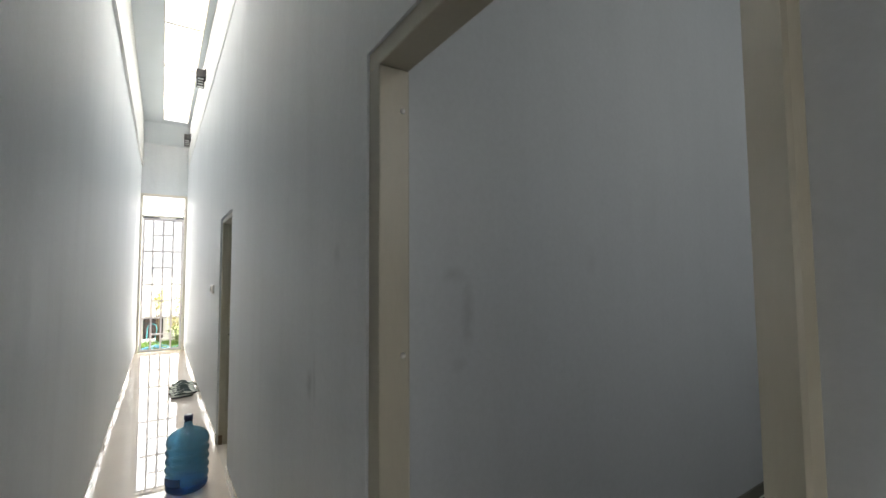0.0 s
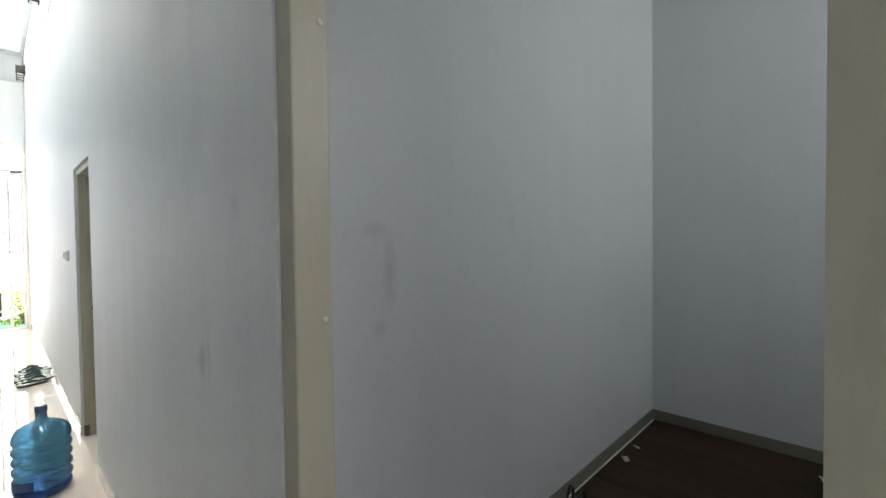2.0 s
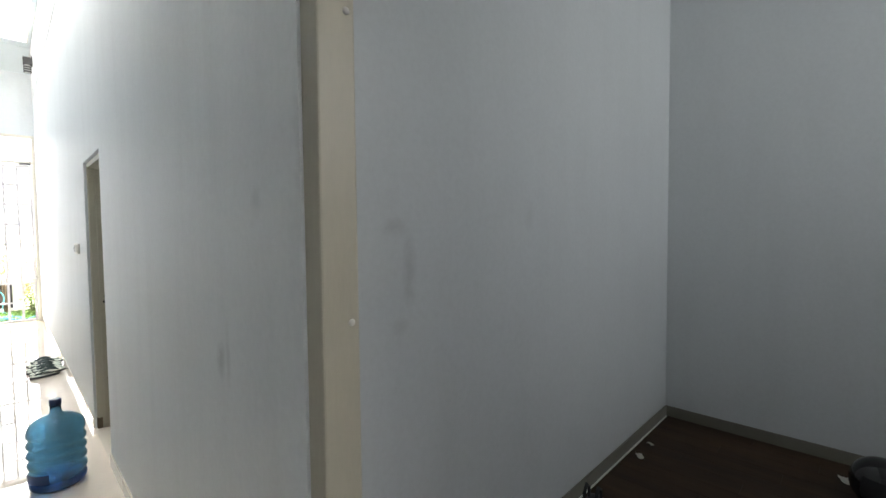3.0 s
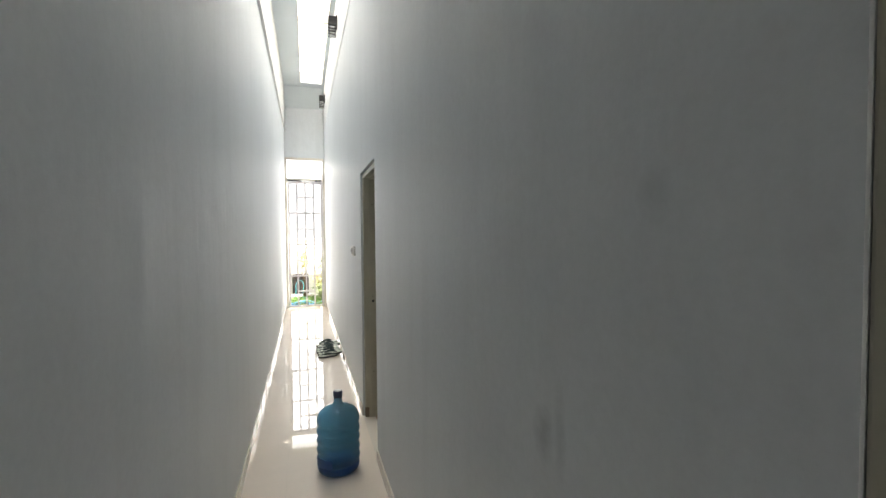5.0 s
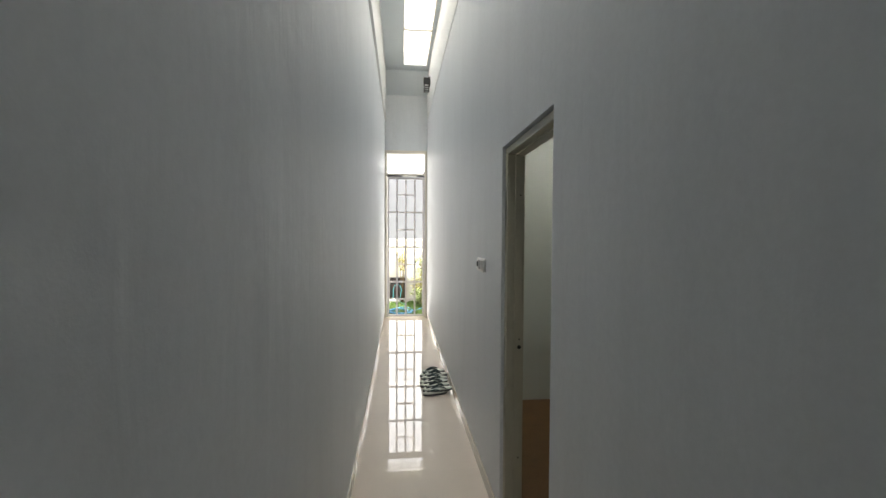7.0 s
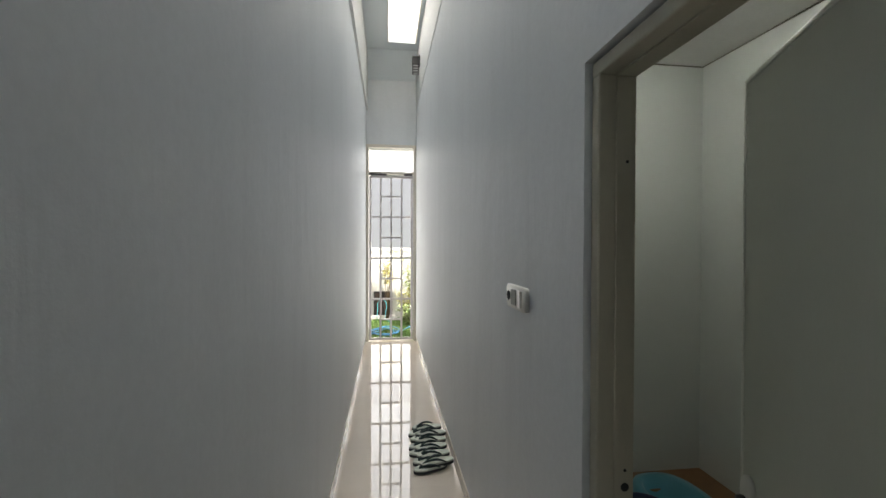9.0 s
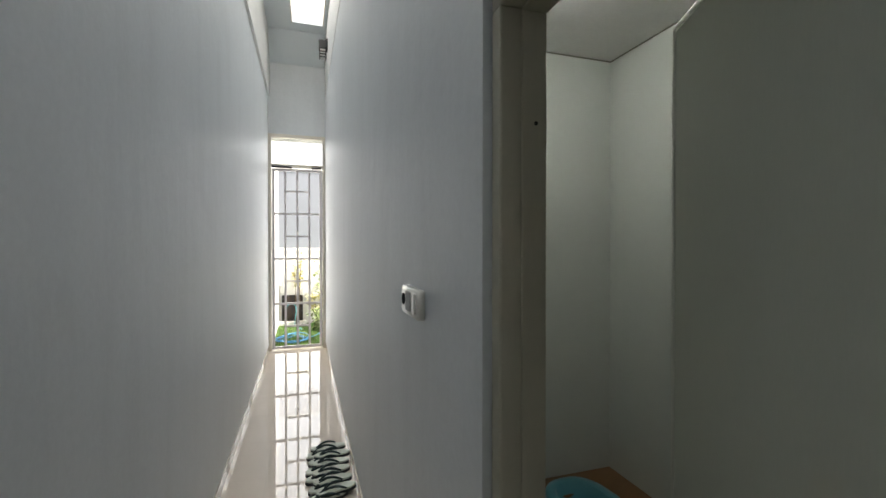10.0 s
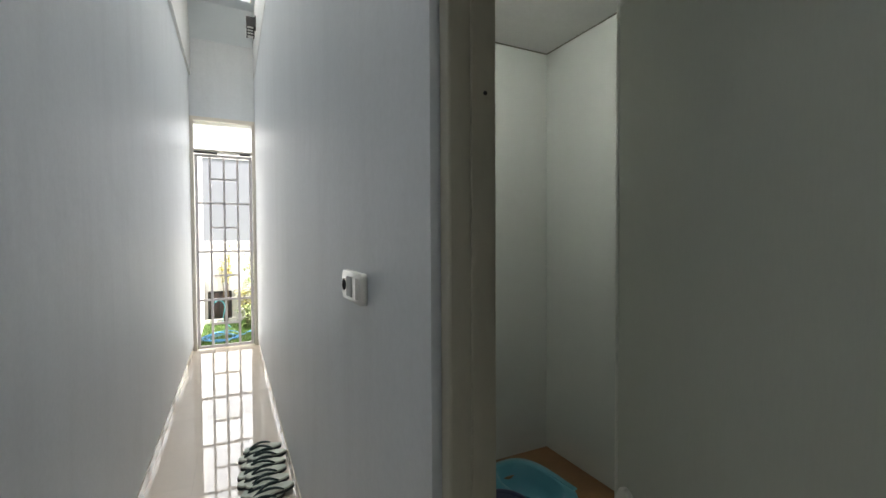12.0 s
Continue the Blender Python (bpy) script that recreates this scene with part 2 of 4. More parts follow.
OUT_WALL = surface("white_garden_wall", (0.8, 0.79, 0.76), 0.8, var=0.05, fine=40, bump=0.1)
OUT_BLUE = surface("blue_grey_facade", (0.27, 0.28, 0.315), 0.8, var=0.06, fine=40, bump=0.1)
GRASS_GROUND = surface("lawn_soil", (0.09, 0.13, 0.035), 0.9, var=0.3, coarse=4, fine=60, bump=0.3)
GRASS = surface("grass_blades", (0.10, 0.2, 0.035), 0.6, var=0.3, coarse=5, bump=0.0)
LEAF = surface("green_leaf", (0.09, 0.19, 0.05), 0.45, var=0.3, coarse=9, bump=0.0)
LEAF_PALE = surface("pale_green_leaf", (0.30, 0.37, 0.15), 0.5, var=0.3, coarse=9, bump=0.0)
LEAF_YELLOW = surface("yellow_leaf", (0.68, 0.63, 0.27), 0.5, var=0.25, coarse=9, bump=0.0)
BARK = surface("plant_stem", (0.13, 0.09, 0.05), 0.8, var=0.2, coarse=12)
HOSE = surface("blue_hose", (0.08, 0.3, 0.58), 0.35, var=0.1, coarse=8, bump=0.0)
HOSE_TEAL = surface("teal_hose", (0.10, 0.42, 0.48), 0.4, var=0.1, coarse=8, bump=0.0)
WINDOW_BROWN = surface("brown_window_glass", (0.07, 0.05, 0.045), 0.12, var=0.3, coarse=6, bump=0.0)
TERRACE = surface("pale_terrace_tile", (0.62, 0.58, 0.52), 0.5, var=0.08, fine=60)
STEEL = surface("steel_fitting", (0.45, 0.44, 0.42), 0.3, metal=1.0, var=0.1)


# ---- shapes ----
def link(name, bm, material, parent=None, label="", smooth=False, kind="", category="", group=""):
    me = bpy.data.meshes.new(name)
    bmesh.ops.recalc_face_normals(bm, faces=bm.faces)
    bm.to_mesh(me)
    bm.free()
    if smooth:
        for p in me.polygons:
            p.use_smooth = True
    me.materials.append(material)
    o = new(name, me)
    if parent:
        o.parent = parent
    return tagged(o, label, category, group, kind)


def part(name, bm, material, parent, label="", smooth=False):
    return link(name, bm, material, parent, label, smooth)


def thing(name, label, category, loc=(0, 0, 0), rz=0.0, group=""):
    e = new(name)
    e.empty_display_size = 0.05
    e.matrix_world = pose(*loc, 0, 0, rz)
    return tagged(e, label, category, group)


def box(bm, x0, x1, y0, y1, z0, z1, bevel=0.0, m=None):
    vs = [bm.verts.new((x, y, z)) for x in (x0, x1) for y in (y0, y1) for z in (z0, z1)]
    fs = [bm.faces.new([vs[i] for i in q]) for q in
          ((0, 1, 3, 2), (4, 6, 7, 5), (0, 4, 5, 1), (2, 3, 7, 6), (0, 2, 6, 4), (1, 5, 7, 3))]
    if bevel:
        es = list({e for f in fs for e in f.edges})
        r = bmesh.ops.bevel(bm, geom=es, offset=bevel, segments=2, profile=0.5, affect="EDGES")
        vs = list({v for f in r["faces"] for v in f.verts} | {v for v in vs if v.is_valid})
    if m is not None:
        bmesh.ops.transform(bm, matrix=m, verts=[v for v in vs if v.is_valid])
    return bm


def boxes(*dims, bevel=0.0):
    bm = bmesh.new()
    for d in dims:
        box(bm, *d, bevel=bevel)
    return bm


def lathe(profile, n=40, wob=None):
    """Turns (radius, height) pairs round z."""
    bm = bmesh.new()
    rings = []
    for r, z in profile:
        if r < 1e-5:
            rings.append([bm.verts.new((0, 0, z))])
        else:
            rings.append([bm.verts.new((r * math.cos(2 * math.pi * i / n), r * math.sin(2 * math.pi * i / n), z)) for i in range(n)])
    for a, b in zip(rings, rings[1:]):
        for i in range(n):
            k = (i + 1) % n
            if len(a) == 1 and len(b) == 1:
                continue
            if len(a) == 1:
                bm.faces.new((a[0], b[i], b[k]))
            elif len(b) == 1:
                bm.faces.new((a[i], a[k], b[0]))
            else:
                bm.faces.new((a[i], a[k], b[k], b[i]))
    return bm


def tube(points, r, n=8, closed=False, bm=None):
    """A round tube along points."""
    bm = bm or bmesh.new()
    pts = [Vector(p) for p in points]
    rings = []
    for i, p in enumerate(pts):
        a = pts[i - 1] if (i or closed) else p
        b = pts[(i + 1) % len(pts)] if (i < len(pts) - 1 or closed) else p
        d = (b - a).normalized()
        u = d.cross(Vector((0, 0, 1)) if abs(d.z) < 0.9 else Vector((1, 0, 0))).normalized()
        w = d.cross(u)
        rad = r[i] if isinstance(r, (list, tuple)) else r
        rings.append([bm.verts.new(p + rad * (math.cos(2 * math.pi * k / n) * u + math.sin(2 * math.pi * k / n) * w)) for k in range(n)])
    pairs = list(zip(rings, rings[1:])) + ([(rings[-1], rings[0])] if closed else [])
    for a, b in pairs:
        for k in range(n):
            bm.faces.new((a[k], a[(k + 1) % n], b[(k + 1) % n], b[k]))
    if not closed:
        bm.faces.new(rings[0])
        bm.faces.new(rings[-1])
    return bm


def outline(pts, z0, z1, bevel=0.0):
    """A flat plate with the outline pts (x, y), from z0 to z1."""
    bm = bmesh.new()
    lo = [bm.verts.new((x, y, z0)) for x, y in pts]
    hi = [bm.verts.new((x, y, z1)) for x, y in pts]
    n = len(pts)
    bm.faces.new(lo)
    top = bm.faces.new(hi)
    for i in range(n):
        bm.faces.new((lo[i], lo[(i + 1) % n], hi[(i + 1) % n], hi[i]))
    if bevel:
        bmesh.ops.bevel(bm, geom=list(top.edges), offset=bevel, segments=2, profile=0.5, affect="EDGES")
    return bm


def rounded(w, h, r, n=6):
    """Outline of a rounded rectangle, centred."""
    out = []
    for cx, cy, a0 in ((w / 2 - r, h / 2 - r, 0), (-w / 2 + r, h / 2 - r, 90), (-w / 2 + r, -h / 2 + r, 180), (w / 2 - r, -h / 2 + r, 270)):
        for i in range(n + 1):
            a = radians(a0 + 90 * i / n)
            out.append((cx + r * math.cos(a), cy + r * math.sin(a)))
    return out


# ---- the shell ----
T = 0.10
D1 = (1.529, 2.485, 2.190)      # bedroom doorway: y from, y to, top
D2 = (5.215, 6.012, 2.117)      # bathroom doorway
BACK = -3.2
GATE_Z, BAR_Z = 3.30, 2.82
BX0, BX1 = RIGHT + T, 2.66    # bathroom
BY0, BY1, BZ = 4.95, 7.84, 2.95
RX1, RY0, RY1, RZ = 4.24, -1.1, 2.785, 3.85   # bedroom

STRUCT = dict(kind="structure")


def east(y):
    """Face of the east wall: it draws in slightly towards the gate."""
    return RIGHT - max(0.0, y - D2[1]) * 0.0057


def drawn_in(bm):
    for v in bm.verts:
        if v.co.x > RIGHT - 0.03 and v.co.x < RIGHT + 0.001:
            v.co.x += east(v.co.y) - RIGHT
    return bm


link("wall_west", boxes((LEFT - T, LEFT, 0.3, END + T, 0, CEIL + 0.1)), WALL, label="long white painted corridor wall, satin and slightly wavy", **STRUCT)
link("wall_east", drawn_in(boxes(
    (RIGHT, RIGHT + T, BACK, D1[0], 0, CEIL + 0.1),
    (RIGHT, RIGHT + T, D1[0], D1[1], D1[2], CEIL + 0.1),
    (RIGHT, RIGHT + T, D1[1], D2[0], 0, CEIL + 0.1),
    (RIGHT, RIGHT + T, D2[0], D2[1], D2[2], CEIL + 0.1),
    (RIGHT, RIGHT + T, D2[1], END + T, 0, CEIL + 0.1))), WALL, label="long white painted corridor wall with two doorways", **STRUCT)
link("wall_north", boxes((LEFT, 0.834, END, END + T, GATE_Z, CEIL + 0.1)), WALL,
     label="white end wall above the garden gate", **STRUCT)
link("beam_west", boxes((LEFT, LEFT + 0.028, 0.3, END, 3.86, CEIL)), UPPER, label="white plaster ledge high on the corridor wall", **STRUCT)
link("beam_east", drawn_in(boxes((RIGHT - 0.006, RIGHT, BACK, D2[1], 3.90, CEIL), (RIGHT - 0.006, RIGHT, D2[1], END, 3.90, CEIL))), UPPER, label="white plaster ledge high on the corridor wall", **STRUCT)
# corridor ceiling with the skylight opening and the slanted end piece
bm = boxes((LEFT, SKY_X0, BACK, END, CEIL, CEIL + 0.1), (SKY_X1, RIGHT, BACK, END, CEIL, CEIL + 0.1),
           (SKY_X0, SKY_X1, BACK, SKY_Y0, CEIL, CEIL + 0.1), (SKY_X0, SKY_X1, SKY_Y1, END, CEIL, CEIL + 0.1))
for q in (((0.027, END, 4.37), (0.82, END, 4.37), (0.82, 11.86, CEIL - 0.002), (0.027, 11.86, CEIL - 0.002)),):
    v = [bm.verts.new(p) for p in q] + [bm.verts.new((0.027, END, CEIL - 0.002)), bm.verts.new((0.82, END, CEIL - 0.002))]
    for f in ((0, 1, 2, 3), (0, 3, 4), (1, 5, 2), (3, 2, 5, 4), (0, 4, 5, 1)):
        bm.faces.new([v[i] for i in f])
link("ceiling", bm, CEILING, label="pale painted ceiling with a long narrow skylight", **STRUCT)
link("floor_slab", boxes((-3.2, RIGHT + T, BACK, 0.42, -0.2, -0.012), (LEFT - T, RIGHT + T, 0.42, END + T, -0.2, -0.012)), GROUT, label="screed under the floor tiles", **STRUCT)

# living room behind the walk, unseen, closed round; its window added for fill light
link("wall_living_south", boxes((-3.2, -2.0, BACK - T, BACK, 0, CEIL + 0.1), (0.2, RIGHT, BACK - T, BACK, 0, CEIL + 0.1),
                                (-2.0, 0.2, BACK - T, BACK, 0, 0.65), (-2.0, 0.2, BACK - T, BACK, 2.35, CEIL + 0.1)), WALL, label="white wall with a wide window opening, unseen and added for fill light", **STRUCT)
link("wall_living_north", boxes((-3.2, LEFT - T, 0.3, 0.3 + T, 0, CEIL + 0.1)), WALL, label="white painted wall", **STRUCT)
link("wall_living_west", boxes((-3.2 - T, -3.2, BACK - T, 0.42, 0, CEIL + 0.1)), WALL, label="white painted wall", **STRUCT)
link("ceiling_living", boxes((-3.2, LEFT, BACK, 0.42, CEIL, CEIL + 0.1)), CEILING, label="white ceiling", **STRUCT)

# bedroom shell
link("wall_bedroom_north", boxes((RIGHT + T, RX1 + T, RY1, RY1 + T, 0, RZ)), BEDROOM, label="blue-grey painted bedroom wall with a faint smudge", **STRUCT)
link("wall_bedroom_east", boxes((RX1, RX1 + T, RY0, RY1, 0, RZ)), BEDROOM, label="blue-grey painted bedroom wall", **STRUCT)
# the high opening is unseen, added to hold the bedroom fill lamp
link("wall_bedroom_south", boxes((RIGHT + T, 2.0, RY0 - T, RY0, 0, RZ), (3.4, RX1 + T, RY0 - T, RY0, 0, RZ), (2.0, 3.4, RY0 - T, RY0, 0, 2.35),
                                 (2.0, 3.4, RY0 - T, RY0, 3.45, RZ)), BEDROOM, label="blue-grey bedroom wall with an unseen high opening added for fill light", **STRUCT)
link("lining_bedroom_west", boxes((RIGHT + T, RIGHT + T + 0.004, RY0, D1[0], 0, RZ), (RIGHT + T, RIGHT + T + 0.004, D1[1], RY1, 0, RZ),
                                  (RIGHT + T, RIGHT + T + 0.004, D1[0], D1[1], D1[2], RZ)), BEDROOM, label="blue-grey bedroom wall", **STRUCT)
link("ceiling_bedroom", boxes((RIGHT + T, RX1 + T, RY0 - T, RY1 + T, RZ, RZ + 0.1)), CEILING, label="white ceiling", **STRUCT)
link("floor_bedroom", boxes((RIGHT, RX1 + T, RY0 - T, RY1 + T, -0.2, -0.006)), PLANK_GAP, label="dark underlay under brown planks", **STRUCT)

# bathroom shell
link("wall_bathroom_north", boxes((BX0, BX1 + T, BY1, BY1 + T, -0.05, BZ)), BATH_WALL, label="glossy white bathroom wall", **STRUCT)
link("wall_bathroom_east", boxes((BX1, BX1 + T, BY0 - T, BY1, -0.05, BZ)), BATH_WALL, label="glossy white bathroom wall", **STRUCT)
link("wall_bathroom_south", boxes((BX0, BX1, BY0 - T, BY0, -0.05, BZ)), BATH_WALL, label="glossy white bathroom wall", **STRUCT)
link("lining_bathroom_west", boxes((BX0, BX0 + 0.006, BY0, D2[0], 0, BZ), (BX0, BX0 + 0.006, D2[1], BY1, 0, BZ),
                                   (BX0, BX0 + 0.006, D2[0], D2[1], D2[2], BZ)), BATH_WALL, label="glossy white bathroom wall", **STRUCT)
link("ceiling_bathroom", boxes((BX0, BX1 + T, BY0 - T, BY1 + T, BZ, BZ + 0.1)), UPPER, label="white bathroom ceiling", **STRUCT)
link("floor_bathroom", boxes((RIGHT + T, BX1 + T, BY0 - T, 7.19, -0.2, -0.02), (RIGHT + T, BX1 + T, 7.62, BY1 + T, -0.2, -0.02), (RIGHT + T, 2.03, 7.19, 7.62, -0.2, -0.02), (2.31, BX1 + T, 7.19, 7.62, -0.2, -0.02)), BATH_FLOOR, label="ochre brown bathroom floor", **STRUCT)
link("trim_bathroom", boxes((BX0 + 0.006, BX1, BY1 - 0.007, BY1, BZ - 0.007, BZ), (BX1 - 0.007, BX1, BY0, BY1 - 0.007, BZ - 0.007, BZ)), BED_SKIRT,
     label="thin grey joint between wall and ceiling", **STRUCT)


# ---- doorways ----
def door_frame(name, y0, y1, top, label, near, far, h, x0, x1, gap=0.0, stop=0.0, splay=0.0):
    """Beige door frame set back in the wall: two jambs and a head with eased edges, a shadow gap round it, with or without a stop."""
    e = tagged(new(name), label, "door frame", "", "structure")
    for a, s, w in ((y0 + gap, 1, near), (y1 - gap, -1, far)):
        a0, a1 = sorted((a, a + s * w))
        bm = boxes((x0, x1, a0, a1, 0, top - gap - h), bevel=0.005)
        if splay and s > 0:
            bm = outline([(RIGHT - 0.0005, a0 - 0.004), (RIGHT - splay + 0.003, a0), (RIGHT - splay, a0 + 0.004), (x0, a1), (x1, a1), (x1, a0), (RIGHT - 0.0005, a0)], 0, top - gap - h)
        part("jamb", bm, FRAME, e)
        # dark strip at the back of the gap: shade put into its colour
        if gap:
            g0, g1 = sorted((a - s * gap, a - s * 0.001))
            part("gap_backing", boxes((x0 + 0.012, x1 - 0.02, g0, g1, 0, top - 0.001)), FOOT_GAP, e, "dark strip backing the gap beside the jamb, for its shade")
        if stop:
            b0, b1 = sorted((a + s * w, a + s * (w + stop)))
            part("stop", boxes((x0 + 0.045, x1, b0, b1, 0, top - gap - h - stop), bevel=0.002), FRAME, e)
    part("head", boxes((x0, x1, y0 + gap, y1 - gap, top - gap - h, top - gap), bevel=0.005), FRAME, e)
    if gap:
        part("gap_backing", boxes((x0 + 0.012, x1 - 0.02, y0 + gap, y1 - gap, top - gap + 0.001, top - 0.001)), FOOT_GAP, e, "dark strip backing the gap above the head, for its shade")
    if stop:
        part("stop", boxes((x0 + 0.045, x1, y0 + gap + near, y1 - gap - far, top - gap - h - stop, top - gap - h), bevel=0.002), FRAME, e)
    return e


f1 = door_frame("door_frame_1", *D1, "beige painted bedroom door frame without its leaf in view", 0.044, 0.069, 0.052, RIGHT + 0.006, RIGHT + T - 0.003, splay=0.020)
J2 = D2[1] - 0.047              # inner face of the bathroom jamb
f2 = door_frame("door_frame_2", *D2, "beige painted bathroom door frame in a dark shadow gap", 0.04, 0.040, 0.037, RIGHT + 0.016, RIGHT + T + 0.014, gap=0.007, stop=0.006)


for a, b in ((D2[0] + 0.006, D2[0] + 0.048), (J2 - 0.001, D2[1] - 0.006)):
    part("jamb_foot", boxes((RIGHT + 0.0145, RIGHT + 0.05, a, b, 0.0, 0.09), bevel=0.005), FOOT_GAP, f2, "stained brown foot of the jamb")


def peg(parent, x, y, z, s):
    bm = lathe([(0, 0), (0.007, 0), (0.008, 0.003), (0.006, 0.006), (0, 0.007)], 16)
    bmesh.ops.transform(bm, matrix=Matrix.Translation((x, y, z)) @ Matrix.Rotation(radians(90 * s), 4, "X"), verts=bm.verts)
    part("hole_plug", bm, PLASTIC, parent, "small white plastic plug", True)


for z in (2.02, 1.36, 0.35):
    peg(f1, RIGHT + 0.075, D1[1] - 0.069, z, 1)
# flat black discs stand in for the dark of holes in the jamb
for z in (1.85, 1.017, 1.06, 0.40):
    bm = lathe([(0, 0), (0.004 if z != 1.017 else 0.011, 0), (0.004 if z != 1.017 else 0.011, 0.002), (0, 0.002)], 14)
    bmesh.ops.transform(bm, matrix=Matrix.Translation((RIGHT + 0.09, J2 - 0.0058, z)) @ Matrix.Rotation(radians(90), 4, "X"), verts=bm.verts)
    part("hole_disc", bm, BLACK, f2, "black disc for a dark hole in the jamb")

# bathroom door leaf, ajar into the bathroom
leaf = thing("bathroom_door", "grey-green flush bathroom door standing ajar into the bathroom", "door", (RIGHT + T - 0.018, D2[0] + 0.05, 0), -24.0)
LW, LH = 0.69, 2.045
part("leaf", boxes((0, 0.034, 0.0, LW - 0.012, 0.012, LH - 0.012), bevel=0.002), SLAB, leaf)
part("edge_strip", boxes((-0.002, 0.036, LW - 0.012, LW, 0.012, LH), bevel=0.003), EDGE, leaf, "pale plastic strip along the leaf's edge")
part("edge_strip", boxes((-0.002, 0.036, 0.0, LW - 0.012, LH - 0.012, LH), bevel=0.003), EDGE, leaf, "pale plastic strip along the leaf's top")
vent = part("vent_panel", boxes((-0.006, 0.0, 0.17, 0.19, 0.13, 0.46), (-0.006, 0.0, 0.48, 0.50, 0.13, 0.46), (-0.006, 0.0, 0.19, 0.48, 0.13, 0.15), (-0.006, 0.0, 0.19, 0.48, 0.44, 0.46)), SLAB, leaf, "raised frame of the low vent")
for i in range(9):
    part("slat", boxes((-0.004, 0.0, 0.19, 0.48, 0.158 + 0.032 * i, 0.178 + 0.032 * i)), SLAB, vent)
bm = outline(rounded(0.062, 0.125, 0.031), 0, 0.012, 0.005)
bmesh.ops.transform(bm, matrix=pose(0, LW - 0.062, 1.03, 90, 0, -90), verts=bm.verts)
plate = part("lock_plate", bm, PLASTIC, leaf, "white oval lock plate", True)
bm = lathe([(0, 0), (0.014, 0), (0.016, 0.008), (0.013, 0.018), (0, 0.019)], 24)
bmesh.ops.transform(bm, matrix=pose(-0.011, LW - 0.062, 1.03, 90, 0, -90), verts=bm.verts)
part("knob", bm, BLACK, plate, "dark lock cylinder", True)
part("latch_bolt", boxes((0.012, 0.026, LW, LW + 0.012, 1.015, 1.045), bevel=0.003), STEEL, leaf, "steel latch bolt")
for z in (0.3, 1.75):
    part("hinge", tube([(0.03, -0.008, z), (0.03, -0.008, z + 0.09)], 0.008, 10), STEEL, leaf, "steel butt hinge", True)

# ---- gate and the pane above it ----
GY = END + 0.03
win = tagged(new("window_1"), "cream-framed fixed pane above the garden gate", "window", "", "structure")
part("window_frame", boxes((0.0, 0.045, END - 0.006, END + 0.07, 0.0, GATE_Z), (0.79, 0.834, END - 0.006, END + 0.07, 0.0, GATE_Z),
                           (0.045, 0.79, END - 0.006, END + 0.07, GATE_Z - 0.05, GATE_Z), (0.045, 0.79, END - 0.004, END + 0.07, BAR_Z - 0.01, BAR_Z + 0.03), bevel=0.003), CREAM_METAL, win)
pane = part("pane", boxes((0.045, 0.79, END + 0.03, END + 0.035, BAR_Z + 0.03, GATE_Z - 0.05)), GLASS, win)
pane.visible_shadow = False

gate = thing("garden_gate", "white enamelled steel bar gate, shut, with garden behind", "gate", (0.052, GY, 0.02))
GW, GH = 0.732, 2.76
q = 0.016
part("stile", boxes((0, 0.038, -q, q, 0, GH), bevel=0.003), WHITE_METAL, gate)
part("stile", boxes((GW - 0.038, GW, -q, q, 0, GH), bevel=0.003), WHITE_METAL, gate)
part("rail", boxes((0.038, GW - 0.038, -q, q, 0, 0.038), bevel=0.003), WHITE_METAL, gate)
part("rail", boxes((0.038, GW - 0.038, -q, q, GH - 0.038, GH), bevel=0.003), WHITE_METAL, gate)
cw = (GW - 0.03) / 4
for i in (1, 2, 3):
    x = 0.015 + i * cw
    part("upright_bar", boxes((x - 0.016, x + 0.016, -0.011, 0.011, 0.038, GH - 0.038), bevel=0.002), WHITE_METAL, gate)
for i in (1, 2, 3):
    z = GH * i / 4
    part("cross_bar", boxes((0.038, GW - 0.038, -0.013, 0.013, z - 0.016, z + 0.016), bevel=0.002), WHITE_METAL, gate)
for i in range(4):
    z = GH * (i + 0.5) / 4
    part("short_rung", boxes((0.015 + cw, 0.015 + 3 * cw, -0.0125, 0.0125, z - 0.015, z + 0.015), bevel=0.002), WHITE_METAL, gate)
part("latch", boxes((GW - 0.04, GW + 0.004, -0.04, -q, 1.35, 1.52), bevel=0.004), WHITE_METAL, gate)
rail_ob = thing("gate_rail", "dark rolled rail above the bar gate", "rail", (0.05, END - 0.02, 2.80))
part("rod", tube([(0, 0, 0), (0.34, 0, -0.004), (0.73, 0, 0)], 0.008, 8), CREAM_METAL, rail_ob)
part("cover", tube([(0.0, 0, 0), (0.14, 0, -0.003), (0.29, 0, -0.006)], 0.016, 10), DARK, rail_ob, "dark rubber sleeve", True)
part("cover", tube([(0.58, 0, -0.005), (0.72, 0, 0)], 0.015, 10), DARK, rail_ob, "dark rubber sleeve", True)

# ---- skylight ----
sk = tagged(new("window_2"), "long narrow roof skylight with thin frame and cross bars", "skylight", "", "structure")
part("frame", boxes((SKY_X0, SKY_X0 + 0.012, SKY_Y0, SKY_Y1, CEIL - 0.006, CEIL + 0.05), (SKY_X1 - 0.012, SKY_X1, SKY_Y0, SKY_Y1, CEIL - 0.006, CEIL + 0.05)), CREAM_METAL, sk)
n_bar = 5
for i in range(1, n_bar + 1):
    y = SKY_Y1 - 1.3367 * i
    part("cross_bar", boxes((SKY_X0 + 0.012, SKY_X1 - 0.012, y - 0.02, y + 0.02, CEIL - 0.004, CEIL + 0.05)), CREAM_METAL, sk)
